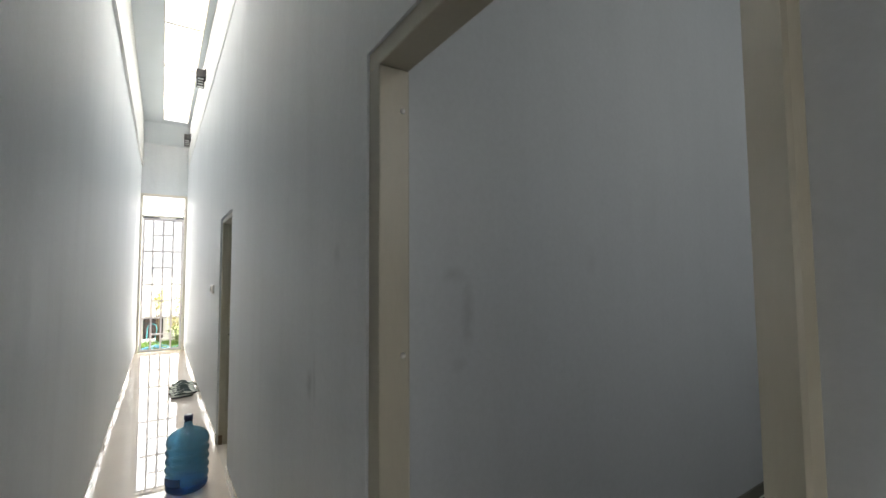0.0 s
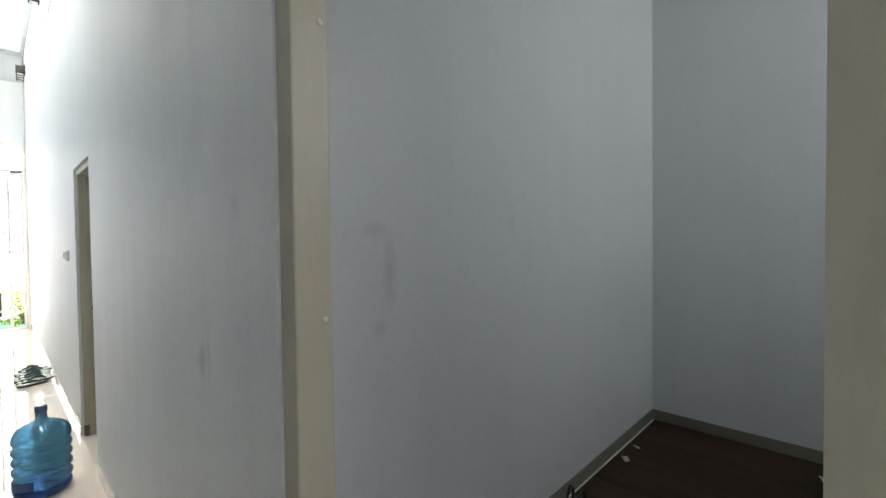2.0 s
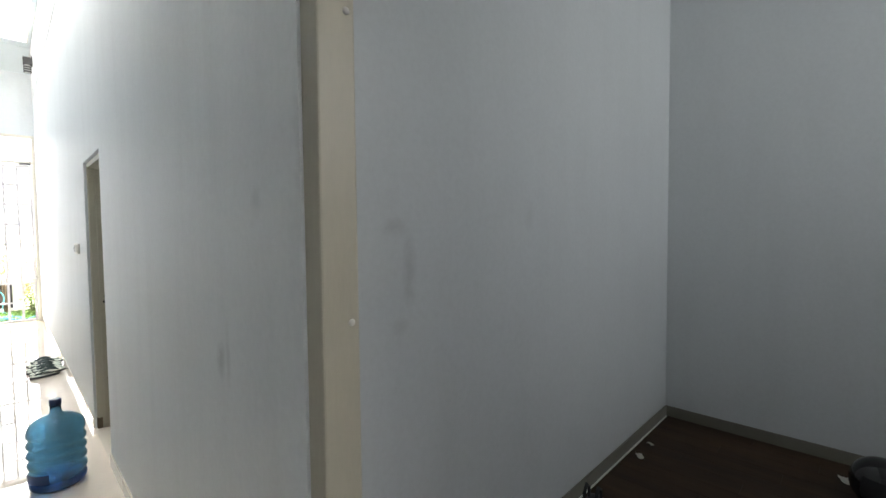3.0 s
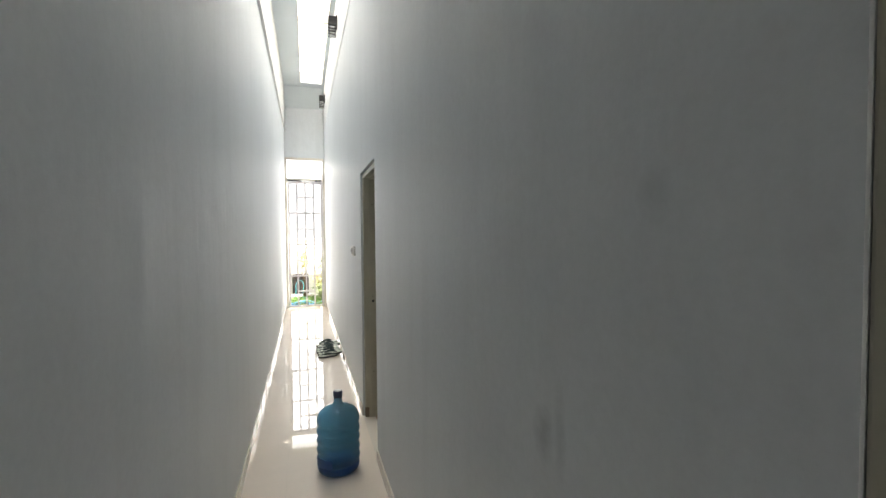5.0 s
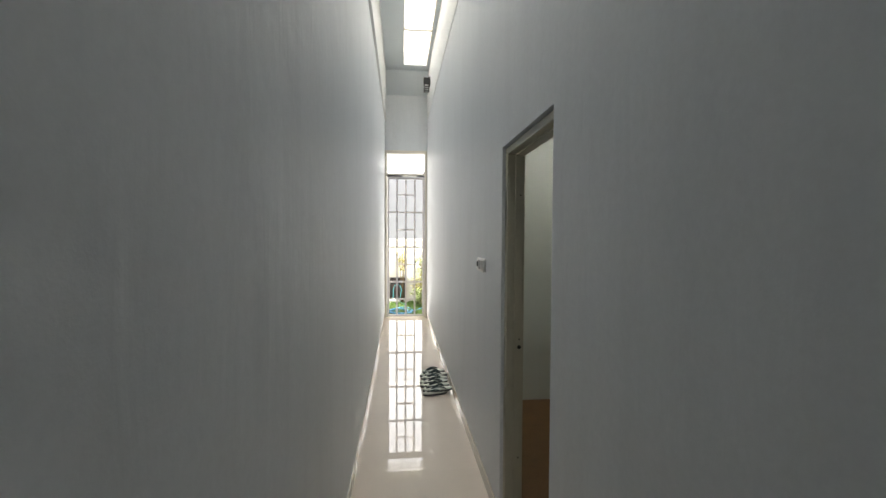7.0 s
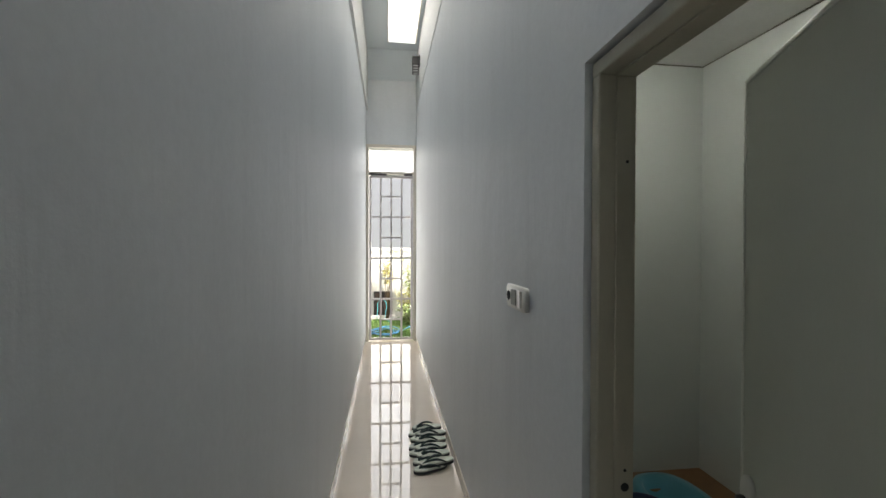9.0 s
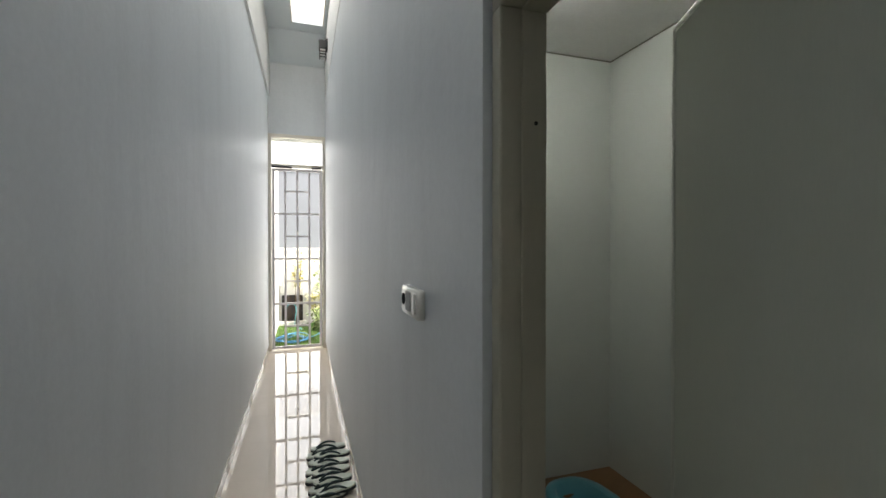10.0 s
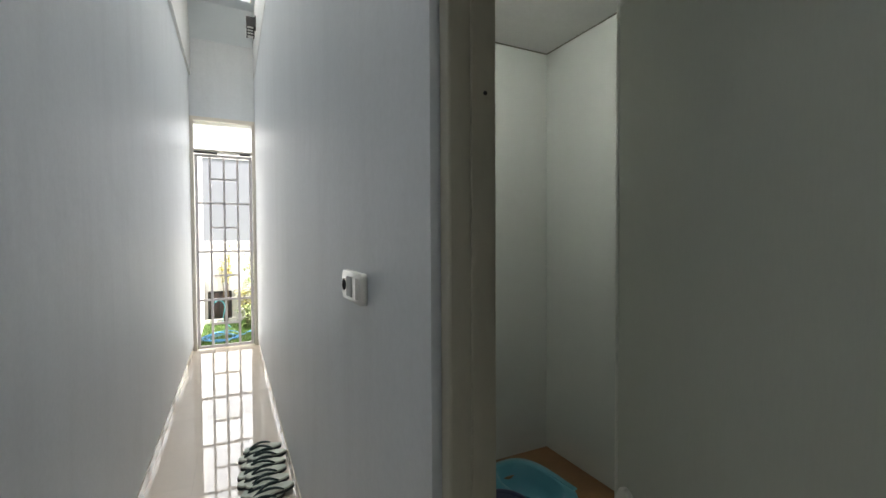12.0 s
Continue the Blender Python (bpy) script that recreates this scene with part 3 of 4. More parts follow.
part("well", boxes((SKY_X0 - 0.02, SKY_X0, SKY_Y0, SKY_Y1, CEIL + 0.1, CEIL + 0.2215), (SKY_X1, SKY_X1 + 0.02, SKY_Y0, SKY_Y1, CEIL + 0.1, CEIL + 0.2215),
                    (SKY_X0 - 0.02, SKY_X1 + 0.02, SKY_Y0 - 0.02, SKY_Y0, CEIL + 0.1, CEIL + 0.2215), (SKY_X0 - 0.02, SKY_X1 + 0.02, SKY_Y1, SKY_Y1 + 0.02, CEIL + 0.1, CEIL + 0.2215)), UPPER, sk, "white skylight well")
for i in range(n_bar):
    a, b = (SKY_Y0 - 0.03 + (SKY_Y1 - SKY_Y0 + 0.06) * k / n_bar for k in (i, i + 1))
    p = part("pane", boxes((SKY_X0 - 0.03, SKY_X1 + 0.03, a + 0.002, b - 0.002, CEIL + 0.222, CEIL + 0.23)), FROST, sk)


# ---- wall lamps ----
def wall_lamp(loc):
    e = thing("wall_lamp", "dark bronze box wall lamp with white fins below", "wall lamp", loc, group="high wall lamps")
    part("back_plate", boxes((-0.014, 0, -0.055, 0.055, 0.0, 0.15), bevel=0.003), BROWN_LAMP, e)
    part("housing", boxes((-0.115, -0.014, -0.05, 0.05, 0.01, 0.13), bevel=0.004), BROWN_LAMP, e)
    part("diffuser", boxes((-0.10, -0.03, -0.038, 0.038, -0.11, 0.01), bevel=0.003), LAMP_WHITE, e, "white lamp diffuser")
    for k in range(3):
        part("fin", boxes((-0.112, -0.018, -0.048, 0.048, -0.035 - 0.037 * k, -0.018 - 0.037 * k), bevel=0.002), BROWN_LAMP, e)
    return e


wall_lamp((east(8.12) - 0.006, 8.12, 4.31))
wall_lamp((east(11.42) - 0.006, 11.42, 4.31))

# ---- switch plate ----
sw = thing("switch_plate", "thick white plastic box with a socket and two rocker switches", "switch", (east(6.555), 6.555, 1.432))
SWM = Matrix(((0, 0, -1, 0), (-1, 0, 0, 0), (0, 1, 0, 0), (0, 0, 0, 1)))
SD = 0.018
bm = outline(rounded(0.235, 0.090, 0.014), 0, SD, 0.006)
bmesh.ops.transform(bm, matrix=SWM, verts=bm.verts)
part("plate", bm, PLASTIC, sw, "", True)
bm = lathe([(0, 0), (0.017, 0), (0.020, 0.002), (0.018, 0.004), (0.015, 0.0005), (0, 0.0005)], 24)
bmesh.ops.transform(bm, matrix=SWM @ Matrix.Translation((-0.080, 0, SD + 0.0005)), verts=bm.verts)
part("socket", bm, BLACK, sw, "dark round socket well", True)
# far rocker coloured as shaded, near one as lit
for k, mt, tilt in ((-0.012, PLASTIC_SHADE, 4), (0.058, PLASTIC, -8)):
    bm = bmesh.new()
    box(bm, k - 0.024, k + 0.024, -0.031, 0.031, SD - 0.004, SD + 0.005, bevel=0.0015)
    bmesh.ops.transform(bm, matrix=SWM @ Matrix.Translation((k, 0, SD)) @ Matrix.Rotation(radians(tilt), 4, "Y") @ Matrix.Translation((-k, 0, -SD)), verts=bm.verts)
    part("rocker", bm, mt, sw)

# ---- water bottle ----
jug = thing("water_bottle", "empty blue plastic water gallon standing on the tiles", "bottle", (0.602, 5.20, 0.0))
R = 0.140
def rib(z0, z1, depth, n=10):
    """One rounded rib of the bottle between two narrow grooves."""
    out = []
    for i in range(n):
        u = 2 * (i + 0.5) / n - 1
        out.append((R + 0.004 - depth * abs(u) ** 2.4, z0 + (z1 - z0) * (i + 0.5) / n))
    return out


def hollow(prof, t=0.0035):
    """A closed shell profile: the outside up, the inside down again."""
    return prof + [(max(0.0, r - t), z) for r, z in reversed(prof)] + [prof[0]]


SPLIT = 0.060
prof = [(R - 0.012, SPLIT + 0.0006)]
for z0, z1, g in ((0.063, 0.125, 0.026), (0.125, 0.187, 0.033), (0.187, 0.248, 0.033), (0.248, 0.309, 0.032)):
    prof += rib(z0, z1, g)
prof += [(R - 0.015, 0.310), (R - 0.008, 0.316), (R + 0.001, 0.33), (R + 0.002, 0.352), (R - 0.003, 0.372), (0.128, 0.392), (0.108, 0.412), (0.082, 0.427), (0.054, 0.437),
         (0.037, 0.444), (0.030, 0.455), (0.0275, 0.475), (0.026, 0.52)]
part("body", lathe(hollow(prof), 64), BOTTLE, jug, "", True)
low = [(0.0, 0.016), (0.09, 0.012), (0.108, 0.002), (0.118, 0.0), (0.132, 0.012), (R - 0.002, 0.026), (R, 0.04), (R - 0.004, 0.052), (R - 0.012, SPLIT)]
low_in = [(R - 0.0155, SPLIT), (R - 0.0075, 0.051), (R - 0.004, 0.04), (R - 0.006, 0.028), (0.128, 0.0165), (0.118, 0.006), (0.109, 0.0075), (0.09, 0.0165), (0.0, 0.020)]
part("base", lathe(low + low_in, 64), BOTTLE_BASE, jug, "deep blue bottom of the bottle", True)
part("neck_cap", lathe([(0, 0.534), (0.026, 0.534), (0.030, 0.530), (0.0305, 0.498), (0.0275, 0.495), (0.0275, 0.527), (0, 0.527)], 32), NAVY, jug, "dark blue cap ring", True)
part("cap_disc", lathe([(0, 0.5345), (0.021, 0.5345), (0.021, 0.5365), (0, 0.537)], 24), PLASTIC, jug, "pale disc on the cap", True)
bm = bmesh.new()
prev = None
for i in range(9):
    a = radians(-168 + 58 * i / 8)
    v = [bm.verts.new(((R + 0.0045) * math.cos(a), (R + 0.0045) * math.sin(a), z)) for z in (0.066, 0.122)]
    if prev:
        bm.faces.new((prev[0], v[0], v[1], prev[1]))
    prev = v
part("label", bm, BOTTLE_LABEL, jug, "dark blue paper label")


# ---- sandals ----
def sandal_outline(n=28):
    out = []
    for i in range(n):
        a = 2 * math.pi * i / n
        y = 0.128 * math.cos(a)
        w = 0.051 + 0.006 * math.cos(a) - 0.010 * math.exp(-((y + 0.01) / 0.05) ** 2)
        out.append((w * math.sin(a) * (1 if abs(math.cos(a)) < 0.97 else 0.98) + 0.006 * math.sin(a * 0.5), y))
    return out


def sandal(label):
    e = thing("sandal", label, "sandal", group="sandals along the wall")
    o = sandal_outline()
    sole = part("sole", outline(o, 0.018, 0.030, 0.004), SOLE, e)
    part("rim", outline([(x * 1.05, y * 1.02) for x, y in o], 0.0, 0.0185), SOLE_RIM, e, "dark lower sole")
    for s in (-1, 1):
        pts = []
        for i in range(9):
            u = i / 8
            pts.append((s * (0.002 + 0.043 * u ** 0.7), 0.085 - 0.140 * u, 0.029 + 0.024 * math.sin(math.pi * min(1, u * 0.9 + 0.05))))
        bm = tube(pts, [0.005 + 0.0035 * math.sin(math.pi * i / 8) for i in range(9)], 8)
        part("strap", bm, STRAP, e, "", True)
    part("toe_post", tube([(0, 0.086, 0.026), (0, 0.085, 0.040)], 0.006, 8), STRAP, e, "", True)
    return e


base = sandal("pale green flip-flop with dark straps, overlapping its neighbours")
rng = random.Random(5)
for k in range(12):
    i, j = divmod(k, 2)
    turn = 102 + rng.uniform(-7, 7) + (3, -6)[j]
    m = (pose(0.668 + 0.045 * j + rng.uniform(-0.018, 0.008), 8.00 + 0.120 * i + 0.030 * j, 0.002 + 0.024 * j, 0, 0, turn)
         @ pose(0, 0, 0.004, rng.uniform(-1.5, 1.5), rng.uniform(-2, 2), 0))
    if k == 0:
        base.matrix_world = m
    else:
        copy_thing(base, m)

# ---- bedroom things ----
helmet = thing("helmet", "glossy black rounded helmet on the brown floor", "helmet", (3.80, 1.525, 0.0), 200)
bm = bmesh.new()
bmesh.ops.create_uvsphere(bm, u_segments=36, v_segments=20, radius=0.14)
for v in bm.verts:
    v.co.x *= 1.12
    v.co.z = max(v.co.z, -0.115) * (1.05 if v.co.z > 0 else 1.0) + 0.115
part("shell", bm, GLOSS_BLACK, helmet, "", True)
bm = bmesh.new()
bmesh.ops.create_uvsphere(bm, u_segments=36, v_segments=20, radius=0.147)
bmesh.ops.delete(bm, geom=[v for v in bm.verts if v.co.x < 0.05 or v.co.z > 0.075 or v.co.z < -0.05], context="VERTS")
for v in bm.verts:
    v.co.x = v.co.x * 1.12
    v.co.z += 0.115
part("visor", bm, BLACK, helmet, "dark visor", True)
part("lining", boxes((-0.16, -0.08, -0.06, 0.06, 0.0, 0.035), bevel=0.012), PLASTIC, helmet, "pale lining edge")
bag = thing("shopping_bag", "small black bag with standing handles by the wall", "bag", (2.50, 2.60, 0.0), 10)
part("pouch", boxes((-0.1, 0.1, -0.05, 0.05, 0.0, 0.15), bevel=0.03), BLACK, bag, "", True)
for s in (-0.03, 0.03):
    part("handle", tube([(-0.05, s, 0.14), (-0.045, s, 0.2), (0, s, 0.235), (0.045, s, 0.2), (0.05, s, 0.14)], 0.008, 8), BLACK, bag, "", True)

link("trim_bedroom", boxes((RIGHT + T + 0.02, RX1 - 0.03, RY1 - 0.021, RY1 - 0.0125, 0.0, 0.009), bevel=0.002), EDGE, label="thin pale sealant bead along the bedroom skirting", **STRUCT)


def scrap(loc, turn, size, seed):
    """A small crumpled scrap of pale paper."""
    rnd = random.Random(seed)
    e = thing("paper_scrap", "small crumpled pale scrap on the brown floor", "scrap", loc, turn, "scraps on the bedroom floor")
    bm = bmesh.new()
    grid = [[bm.verts.new((size * (i / 4 - 0.5) + rnd.uniform(-0.004, 0.004), size * 0.6 * (j / 4 - 0.5) + rnd.uniform(-0.004, 0.004), 0.004 + rnd.uniform(0.0, 0.014))) for j in range(5)] for i in range(5)]
    for i in range(4):
        for j in range(4):
            bm.faces.new((grid[i][j], grid[i + 1][j], grid[i + 1][j + 1], grid[i][j + 1]))
    bmesh.ops.solidify(bm, geom=bm.faces[:], thickness=0.003)
    part("sheet", bm, PLASTIC, e)


scrap((3.403, 2.688, 0.0), 30, 0.07, 1)
scrap((3.403 + 0.22, 2.688 + 0.005, 0.0), 80, 0.045, 2)
scrap((3.968, 1.677, 0.0), 15, 0.09, 3)

# ---- bathroom things ----
def pan_outline(w, l, n=44, power=2.7):
    """A long rounded octagon, centred."""
    out = []
    for i in range(n):
        a = 2 * math.pi * i / n
        c, q = math.cos(a), math.sin(a)
        out.append((w / 2 * math.copysign(abs(c) ** (2 / power), c), l / 2 * math.copysign(abs(q) ** (2 / power), q)))
    return out


def shell_rings(rings):
    """A skin over rings of equal count, (outline, z, shift in y), closed at the end."""
    bm = bmesh.new()
    rows = [[bm.verts.new((x, y + dy, z)) for x, y in pts] for pts, z, dy in rings]
    for a, b in zip(rows, rows[1:]):
        for i in range(len(a)):
            k = (i + 1) % len(a)
            bm.faces.new((a[i], a[k], b[k], b[i]))
    bm.faces.new(rows[-1])
    return bm


wc = thing("squat_toilet", "pale blue ceramic squat toilet set in the ochre floor", "toilet", (2.17, 7.40, -0.02), 4)
part("rim", shell_rings([(pan_outline(0.42, 0.60), 0.0, 0), (pan_outline(0.42, 0.60), 0.060, 0), (pan_outline(0.405, 0.585), 0.076, 0), (pan_outline(0.31, 0.49), 0.074, 0.01),
                         (pan_outline(0.30, 0.48, power=2.4), 0.066, 0.01), (pan_outline(0.27, 0.42, power=2.3), -0.02, 0.01), (pan_outline(0.23, 0.37, power=2.2), -0.07, 0.01),
                         (pan_outline(0.16, 0.26, power=2.1), -0.09, 0.03)]), BASIN, wc, "", True)
# bottom of the pan painted darker, as its shade
part("bowl", shell_rings([(pan_outline(0.15, 0.2, power=2.0), -0.0892, 0.04), (pan_outline(0.12, 0.15, power=2.0), -0.0885, 0.04)]), BASIN_SHADE, wc, "deep part of the pan, its shade put in a darker blue", True)
for k in (-1, 1):
    part("foot_rest", boxes((k * 0.178 - 0.017, k * 0.178 + 0.017, -0.2, 0.02, 0.07, 0.079), bevel=0.002), BASIN, wc)
bucket = thing("water_bucket", "navy-rimmed plastic bucket on the bathroom floor", "bucket", (1.67, 6.965, -0.02))
part("pail", lathe([(0, 0), (0.105, 0), (0.11, 0.01), (0.139, 0.29), (0.135, 0.29), (0.105, 0.014), (0, 0.012)], 40), NAVY, bucket, "", True)
part("rim", lathe([(0.137, 0.288), (0.152, 0.288), (0.154, 0.300), (0.150, 0.306), (0.137, 0.304), (0.137, 0.288)], 40), NAVY, bucket, "thick rolled navy rim", True)
part("handle", tube([(0.15 * math.cos(a), 0.15 * math.sin(a) * 0.95, 0.29 - 0.03 * abs(math.sin(a))) for a in (math.pi + math.pi * i / 14 for i in range(15))], 0.006, 8), STEEL, bucket, "wire handle", True)
bl = thing("ceiling_light", "small round domed lamp on the bathroom ceiling", "ceiling light", (1.8, 7.0, BZ))
part("ring", lathe([(0.056, 0), (0.085, 0), (0.085, -0.012), (0.078, -0.020), (0.056, -0.020), (0.056, 0)], 32), LAMP_WHITE, bl, "white plastic ring", True)
m, nt, b = nodes_of("lamp_glow")
b.inputs["Emission Color"].default_value = (1.0, 0.985, 0.92, 1)
b.inputs["Emission Strength"].default_value = 62.0
part("diffuser", lathe([(0, -0.004), (0.0555, -0.004), (0.0555, -0.020), (0.052, -0.038), (0.042, -0.054), (0.024, -0.064), (0, -0.067)], 32), m, bl, "glowing domed diffuser", True)

# ---- garden ----
GZ = -0.20
link("ground", boxes((-60, 60, END + T + 0.8, 90, GZ - 0.3, GZ)), GRASS_GROUND, label="lawn running back to the garden wall", **STRUCT)
link("terrace", boxes((-3.0, 4.0, END + T, END + T + 0.8, GZ - 0.3, GZ + 0.025)), TERRACE, label="pale terrace strip outside the gate", **STRUCT)
link("garden_wall_back", boxes((-8, 9, 15.6, 15.75, GZ, 1.48), (-8, 9, 15.57, 15.78, 1.48, 1.54)), OUT_WALL, label="white rendered garden wall", **STRUCT)
link("garden_wall_side", boxes((-0.22, -0.04, END + T, 15.57, GZ, 4.4)), OUT_WALL, label="tall white rendered side wall in the sun", **STRUCT)
link("eaves", boxes((-0.04, 4.0, END + T, END + T + 0.75, 3.5, 3.62), (-0.04, 4.0, END + T + 0.70, END + T + 0.75, 3.38, 3.5)), OUT_WALL, label="cream roof eaves over the gate", **STRUCT)

house = thing("neighbour_house", "low blue-grey house behind the garden wall", "house", (0, 20.5, GZ))
part("wall", boxes((-7, 8, 0, 6, 0, 4.3)), OUT_BLUE, house)
part("roof", boxes((-7.2, 8.2, -0.03, 6.2, 4.3, 4.42)), OUT_WALL, house, "pale flat roof edge")

gw = thing("garden_window", "small dark-framed window low in the white garden wall", "window", (0.25, 15.57, -0.11))
for x in (-0.225, -0.012, 0.2):
    part("mullion", boxes((x, x + 0.025, -0.05, 0.03, 0.0, 0.58), bevel=0.003), BLACK, gw)
for z in (0.0, 0.40, 0.555):
    part("bar", boxes((-0.2, 0.2, -0.045, 0.03, z, z + 0.025), bevel=0.003), BLACK, gw)
for x in (-0.2, 0.013):
    for z0, z1 in ((0.025, 0.40), (0.425, 0.555)):
        part("pane", boxes((x, x + 0.187, -0.01, 0.0, z0, z1)), WINDOW_BROWN, gw, "dark brown glass")
part("sill", boxes((-0.30, 0.30, -0.14, 0.03, -0.09, 0.0), bevel=0.004), OUT_WALL, gw, "white rendered sill")

hang = thing("hose_loop", "thin teal hose looped before the dark window", "hose", (0.25, 15.36, GZ))
pts = [(0.11 * math.cos(a) - 0.02, 0.0, 0.34 + 0.16 * math.sin(a)) for a in (radians(200 - 11 * i) for i in range(22))]
part("hose", tube([(-0.14, 0.0, 0.0), (-0.135, 0.0, 0.15)] + pts + [(0.05, -0.05, 0.05), (0.12, -0.2, 0.015), (0.2, -0.5, 0.012)], 0.009, 8), HOSE_TEAL, hang, "", True)

hose = thing("garden_hose", "coiled blue garden hose lying on the grass", "hose", (0.30, 13.80, GZ + 0.01))
pts = []
for i in range(120):
    a = 2 * math.pi * i / 30
    r = 0.14 + 0.022 * (i / 30) + 0.02 * math.sin(a * 1.7)
    pts.append((r * 1.35 * math.cos(a), r * 1.75 * math.sin(a) + 0.03 * math.sin(i * 0.4), 0.02 + 0.018 * (i // 45) + 0.012 * math.sin(a * 2.3)))
pts += [(0.33 + 0.04 * i, 0.05 + 0.09 * i, 0.02) for i in range(1, 9)]
part("tube", tube(pts, 0.009, 8), HOSE, hose, "", True)


def leaf_mesh(bm, base_p, d, up, length, width):
    """One folded, curved leaf."""
    side = d.cross(up).normalized()
    rows = []
    for i in range(5):
        u = i / 4
        w = width * math.sin(math.pi * (0.12 + 0.86 * u)) * 0.5
        c = base_p + d * length * u + up * (0.25 * length * u - 0.45 * length * u * u)
        rows.append([bm.verts.new(c - side * w + up * w * 0.35), bm.verts.new(c), bm.verts.new(c + side * w + up * w * 0.35)])
    for a, b in zip(rows, rows[1:]):
        for k in (0, 1):
            bm.faces.new((a[k], a[k + 1], b[k + 1], b[k]))


def shrub(label, loc, height, spread, n, leaf, seed, material, stem_top=0.3):
    e = thing("shrub", label, "plant", loc)
    rnd = random.Random(seed)
    bm = bmesh.new()
    stems = []
    for i in range(5):
        a = rnd.uniform(0, 6.28)
        tip = Vector((spread * 0.5 * math.cos(a), spread * 0.5 * math.sin(a), height * rnd.uniform(0.7, 1.0)))
        pts = [Vector((0.03 * math.cos(a), 0.03 * math.sin(a), 0)), tip * 0.45 + Vector((0, 0, 0.05)), tip]
        stems.append(pts)
        tube(pts, [0.016, 0.011, 0.004], 6, bm=bm)
    part("stem", bm, BARK, e, "", True)
    bm = bmesh.new()
    for i in range(n):
        s = rnd.choice(stems)
        u = rnd.uniform(stem_top, 1.0)
        p = s[0].lerp(s[2], u) + Vector((rnd.gauss(0, 0.08), rnd.gauss(0, 0.08), rnd.gauss(0, 0.04))) * spread
        a = rnd.uniform(0, 6.28)
        d = Vector((math.cos(a), math.sin(a), rnd.uniform(-0.1, 0.7))).normalized()
        leaf_mesh(bm, p, d, Vector((0, 0, 1)), leaf * rnd.uniform(0.7, 1.2), leaf * 0.33)
    part("foliage", bm, material, e)
    return e


shrub("green leafy shrub by the garden wall", (0.92, 14.75, GZ), 0.5, 0.5, 170, 0.2, 1, LEAF_PALE, 0.15)
shrub("yellow-leaved croton in the flower bed", (0.80, 15.25, GZ), 0.85, 0.3, 150, 0.16, 2, LEAF_YELLOW, 0.5)
shrub("tall thin garden plant with layered foliage", (1.0, 15.1, GZ), 1.7, 0.55, 190, 0.15, 3, LEAF_PALE, 0.5)
shrub("pale yellow-green sapling before the wall", (0.36, 15.40, GZ), 1.8, 0.2, 90, 0.16, 4, LEAF_YELLOW, 0.62)
shrub("low green groundcover plants on the lawn", (1.25, 14.35, GZ), 0.4, 0.6, 160, 0.18, 6, LEAF, 0.1)
post = thing("garden_lamp", "slim black garden lamp by the wall", "garden lamp", (1.12, 15.5, GZ))
part("pole", tube([(0, 0, 0), (0, 0, 1.62)], 0.014, 8), BLACK, post, "", True)
part("arm", boxes((-0.13, 0.02, -0.012, 0.012, 1.60, 1.625)), BLACK, post)
part("head", lathe([(0, 1.50), (0.03, 1.50), (0.04, 1.52), (0.03, 1.60), (0, 1.605)], 16), BLACK, post)

# lawn blades
rnd = random.Random(9)
verts, faces = [], []
for i in range(9000):
    x, y = rnd.uniform(-0.04, 2.2), rnd.uniform(END + T + 0.8, 15.55)
    a, h, w = rnd.uniform(0, 6.28), rnd.uniform(0.03, 0.075), 0.005
    dx, dy = math.cos(a), math.sin(a)
    n = len(verts)
    verts += [(x - dx * w, y - dy * w, GZ), (x + dx * w, y + dy * w, GZ), (x + dy * h * 0.4, y - dx * h * 0.4, GZ + h)]
    faces.append((n, n + 1, n + 2))
me = bpy.data.meshes.new("lawn")
me.from_pydata(verts, [], faces)
me.materials.append(GRASS)
tagged(new("lawn", me), "short green lawn grass", "grass", "", "stuff")


# ---- skirting, tiles, planks ----
def slab_mesh(name, dx, dy, dz, bevel, material):
    bm = bmesh.new()
    box(bm, 0, dx, 0, dy, 0, dz)
    if bevel:
        bmesh.ops.bevel(bm, geom=[e for e in bm.edges if all(v.co.z > dz * 0.5 for v in e.verts)], offset=bevel, segments=1, affect="EDGES")
    bmesh.ops.recalc_face_normals(bm, faces=bm.faces)
    me = bpy.data.meshes.new(name)
    bm.to_mesh(me)
    bm.free()
    me.materials.append(material)
    return me


def piece(name, me, loc, parent):
    o = new(name, me)
    o.parent = parent
    o.location = loc
    return o


floor = tagged(new("floor"), "polished cream porcelain floor tiles with fine joints", "floor", "", "structure")
TS, J = 0.60, 0.0002
cache = {}
y = -3.0
while y < END:
    y1 = min(y + TS, END + 0.1)
    for x0, x1 in ((-0.06, 0.27), (0.27, RIGHT)) if y > 0.1 else ((-3.2, -2.6), (-2.6, -2.0), (-2.0, -1.4), (-1.4, -0.8), (-0.8, -0.2), (-0.2, 0.4), (0.4, RIGHT)):
        a0 = max(x0, LEFT) if y > 0.1 else x0
        k = (round(x1 - a0, 3), round(y1 - y, 3))
        if k not in cache:
            cache[k] = slab_mesh("floor_tile", k[0] - 2 * J, k[1] - 2 * J, 0.012, 0.0, TILE)
        piece("floor_tile", cache[k], (a0 + J, y + J, -0.012), floor)
    y += TS
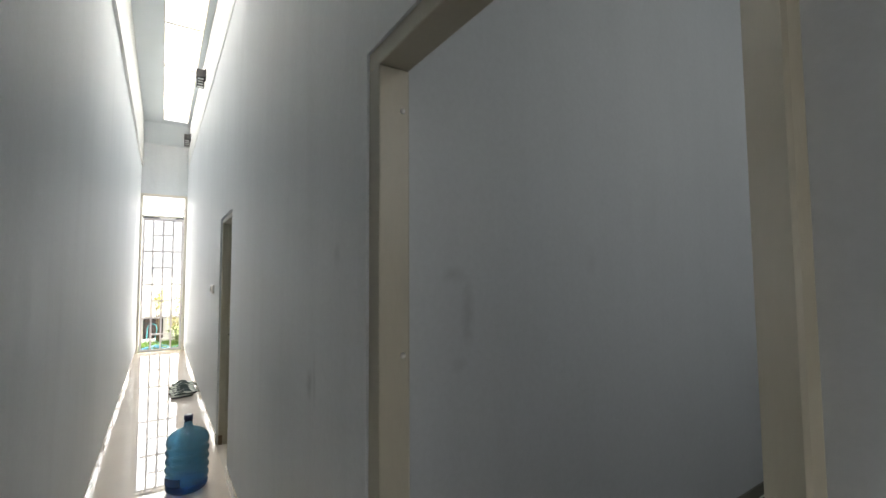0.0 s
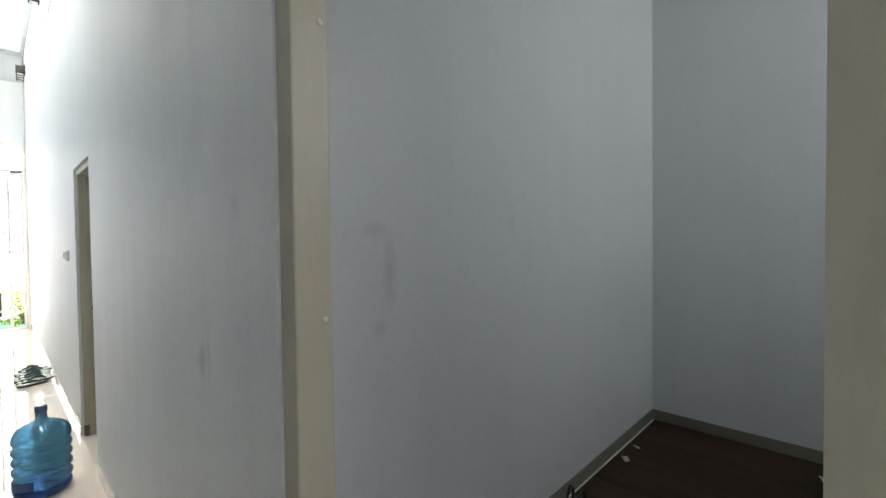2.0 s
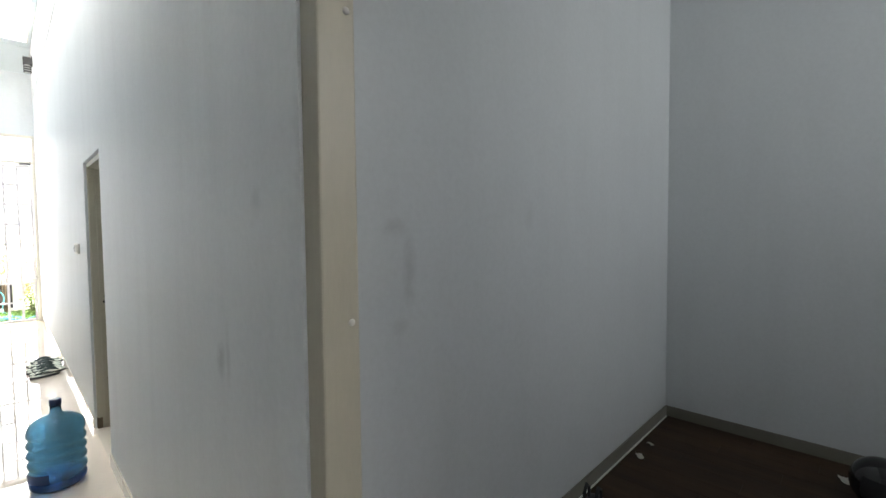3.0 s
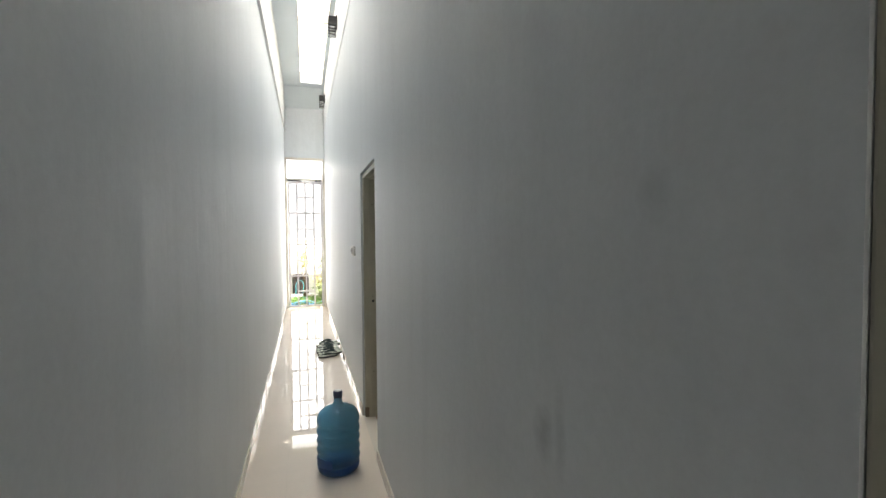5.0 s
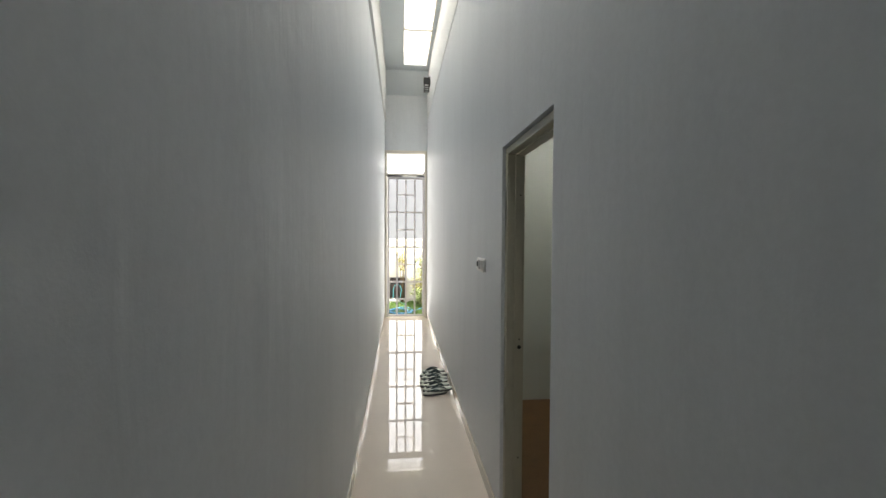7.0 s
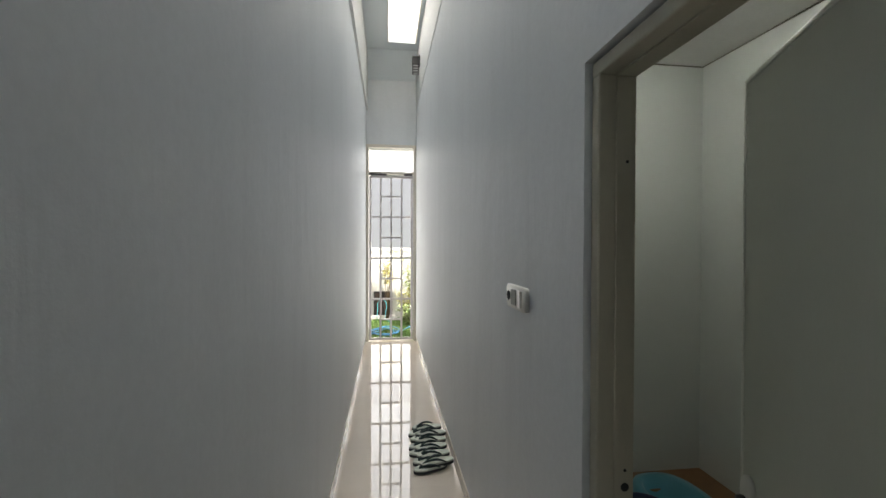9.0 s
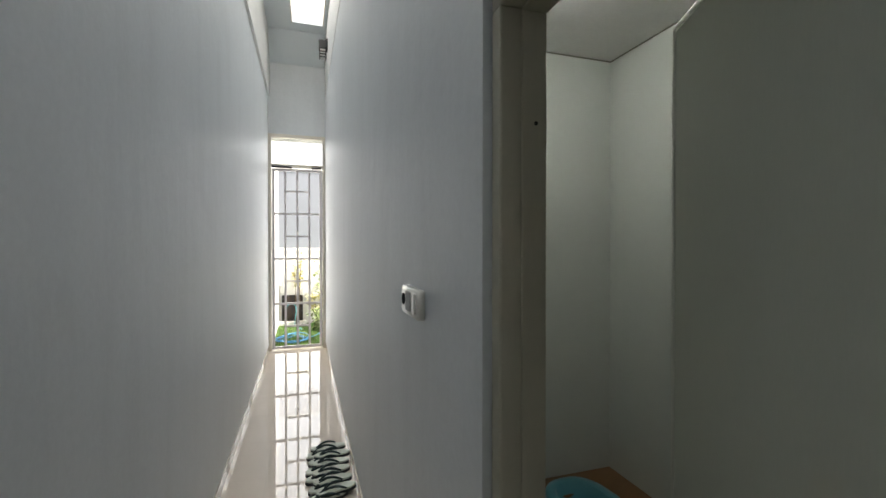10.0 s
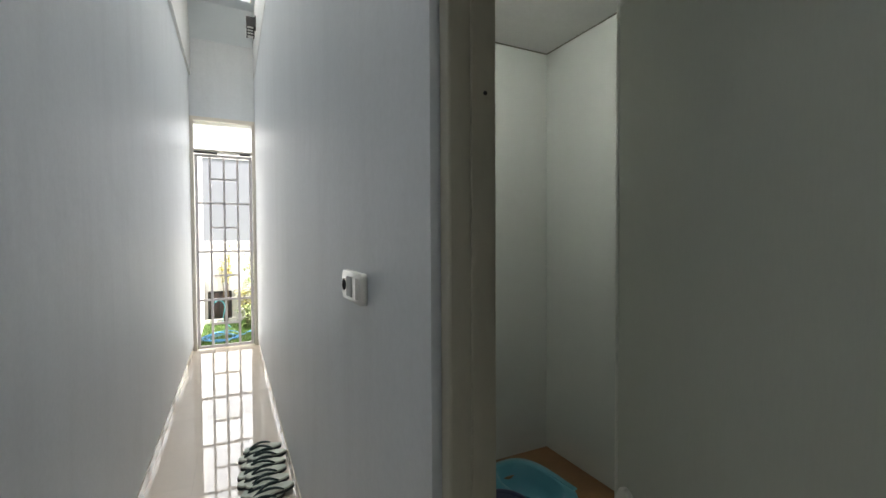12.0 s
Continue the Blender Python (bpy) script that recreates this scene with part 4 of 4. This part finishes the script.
# thresholds under the doorways and the gate
for nm, d in (("threshold_1", (RIGHT, RIGHT + T, D1[0], D1[1], -0.012, 0.0)), ("threshold_2", (RIGHT, RIGHT + T, D2[0], D2[1], -0.03, 0.0)),
              ("threshold_gate", (LEFT, RIGHT, END + 0.1, END + T + 0.02, -0.03, 0.0))):
    link(nm, boxes(d), SKIRT, label="cream tile threshold", **STRUCT)

SH, ST = 0.085, 0.009
skirt_w = tagged(new("baseboard_west"), "glossy cream skirting tiles along the corridor wall", "skirting", "", "structure")
skirt_e = tagged(new("baseboard_east"), "glossy cream skirting tiles along the corridor wall", "skirting", "", "structure")
cache = {}


SET = random.Random(3)


def skirt_run(parent, x, y0, y1):
    y = y0
    while y < y1 - 0.01:
        e = min(y1, (math.floor((y + 1e-6) / 0.4) + 1) * 0.4)
        k = round(e - y, 3)
        if k not in cache:
            cache[k] = slab_mesh("skirting_tile", ST, k - 0.002, SH, 0.0015, SKIRT)
        o = piece("skirting_tile", cache[k], (x + (east(y) - RIGHT if x > 0.5 else 0.0), y + 0.001, 0.0), parent)
        o.rotation_euler = (0, radians(SET.uniform(-0.5, 0.5)), radians(SET.uniform(-0.35, 0.35) + (0.327 if x > 0.5 and y > D2[1] - 0.01 else 0.0)))
        y = e


skirt_run(skirt_w, LEFT, 0.3, END - 0.008)
skirt_run(skirt_e, RIGHT - ST, BACK, D1[0])
skirt_run(skirt_e, RIGHT - ST, D1[1], D2[0])
skirt_run(skirt_e, RIGHT - ST, D2[1], END - 0.008)

link("baseboard_bedroom", boxes((RIGHT + T + 0.004, RX1, RY1 - 0.012, RY1, 0, 0.085), (RX1 - 0.012, RX1, RY0, RY1 - 0.012, 0, 0.085), bevel=0.002), BED_SKIRT,
     label="grey-beige bedroom skirting", **STRUCT)
planks = tagged(new("floor_planks"), "dark brown plank floor of the bedroom", "floor", "", "structure")
cache = {}
row = 0
x = RIGHT + T
while x < RX1:
    w = min(0.15, RX1 - x)
    y = RY0 - 0.9 + (row * 0.37) % 0.9
    while y < RY1:
        a, b = max(y, RY0), min(y + 0.9, RY1)
        if b - a > 0.01 and w > 0.01:
            k = (round(w, 3), round(b - a, 3))
            if k not in cache:
                cache[k] = slab_mesh("plank", k[0] - 0.002, k[1] - 0.002, 0.006, 0.001, PLANK)
            piece("plank", cache[k], (x + 0.001, a + 0.001, -0.006), planks)
        y += 0.9
    x += 0.15
    row += 1
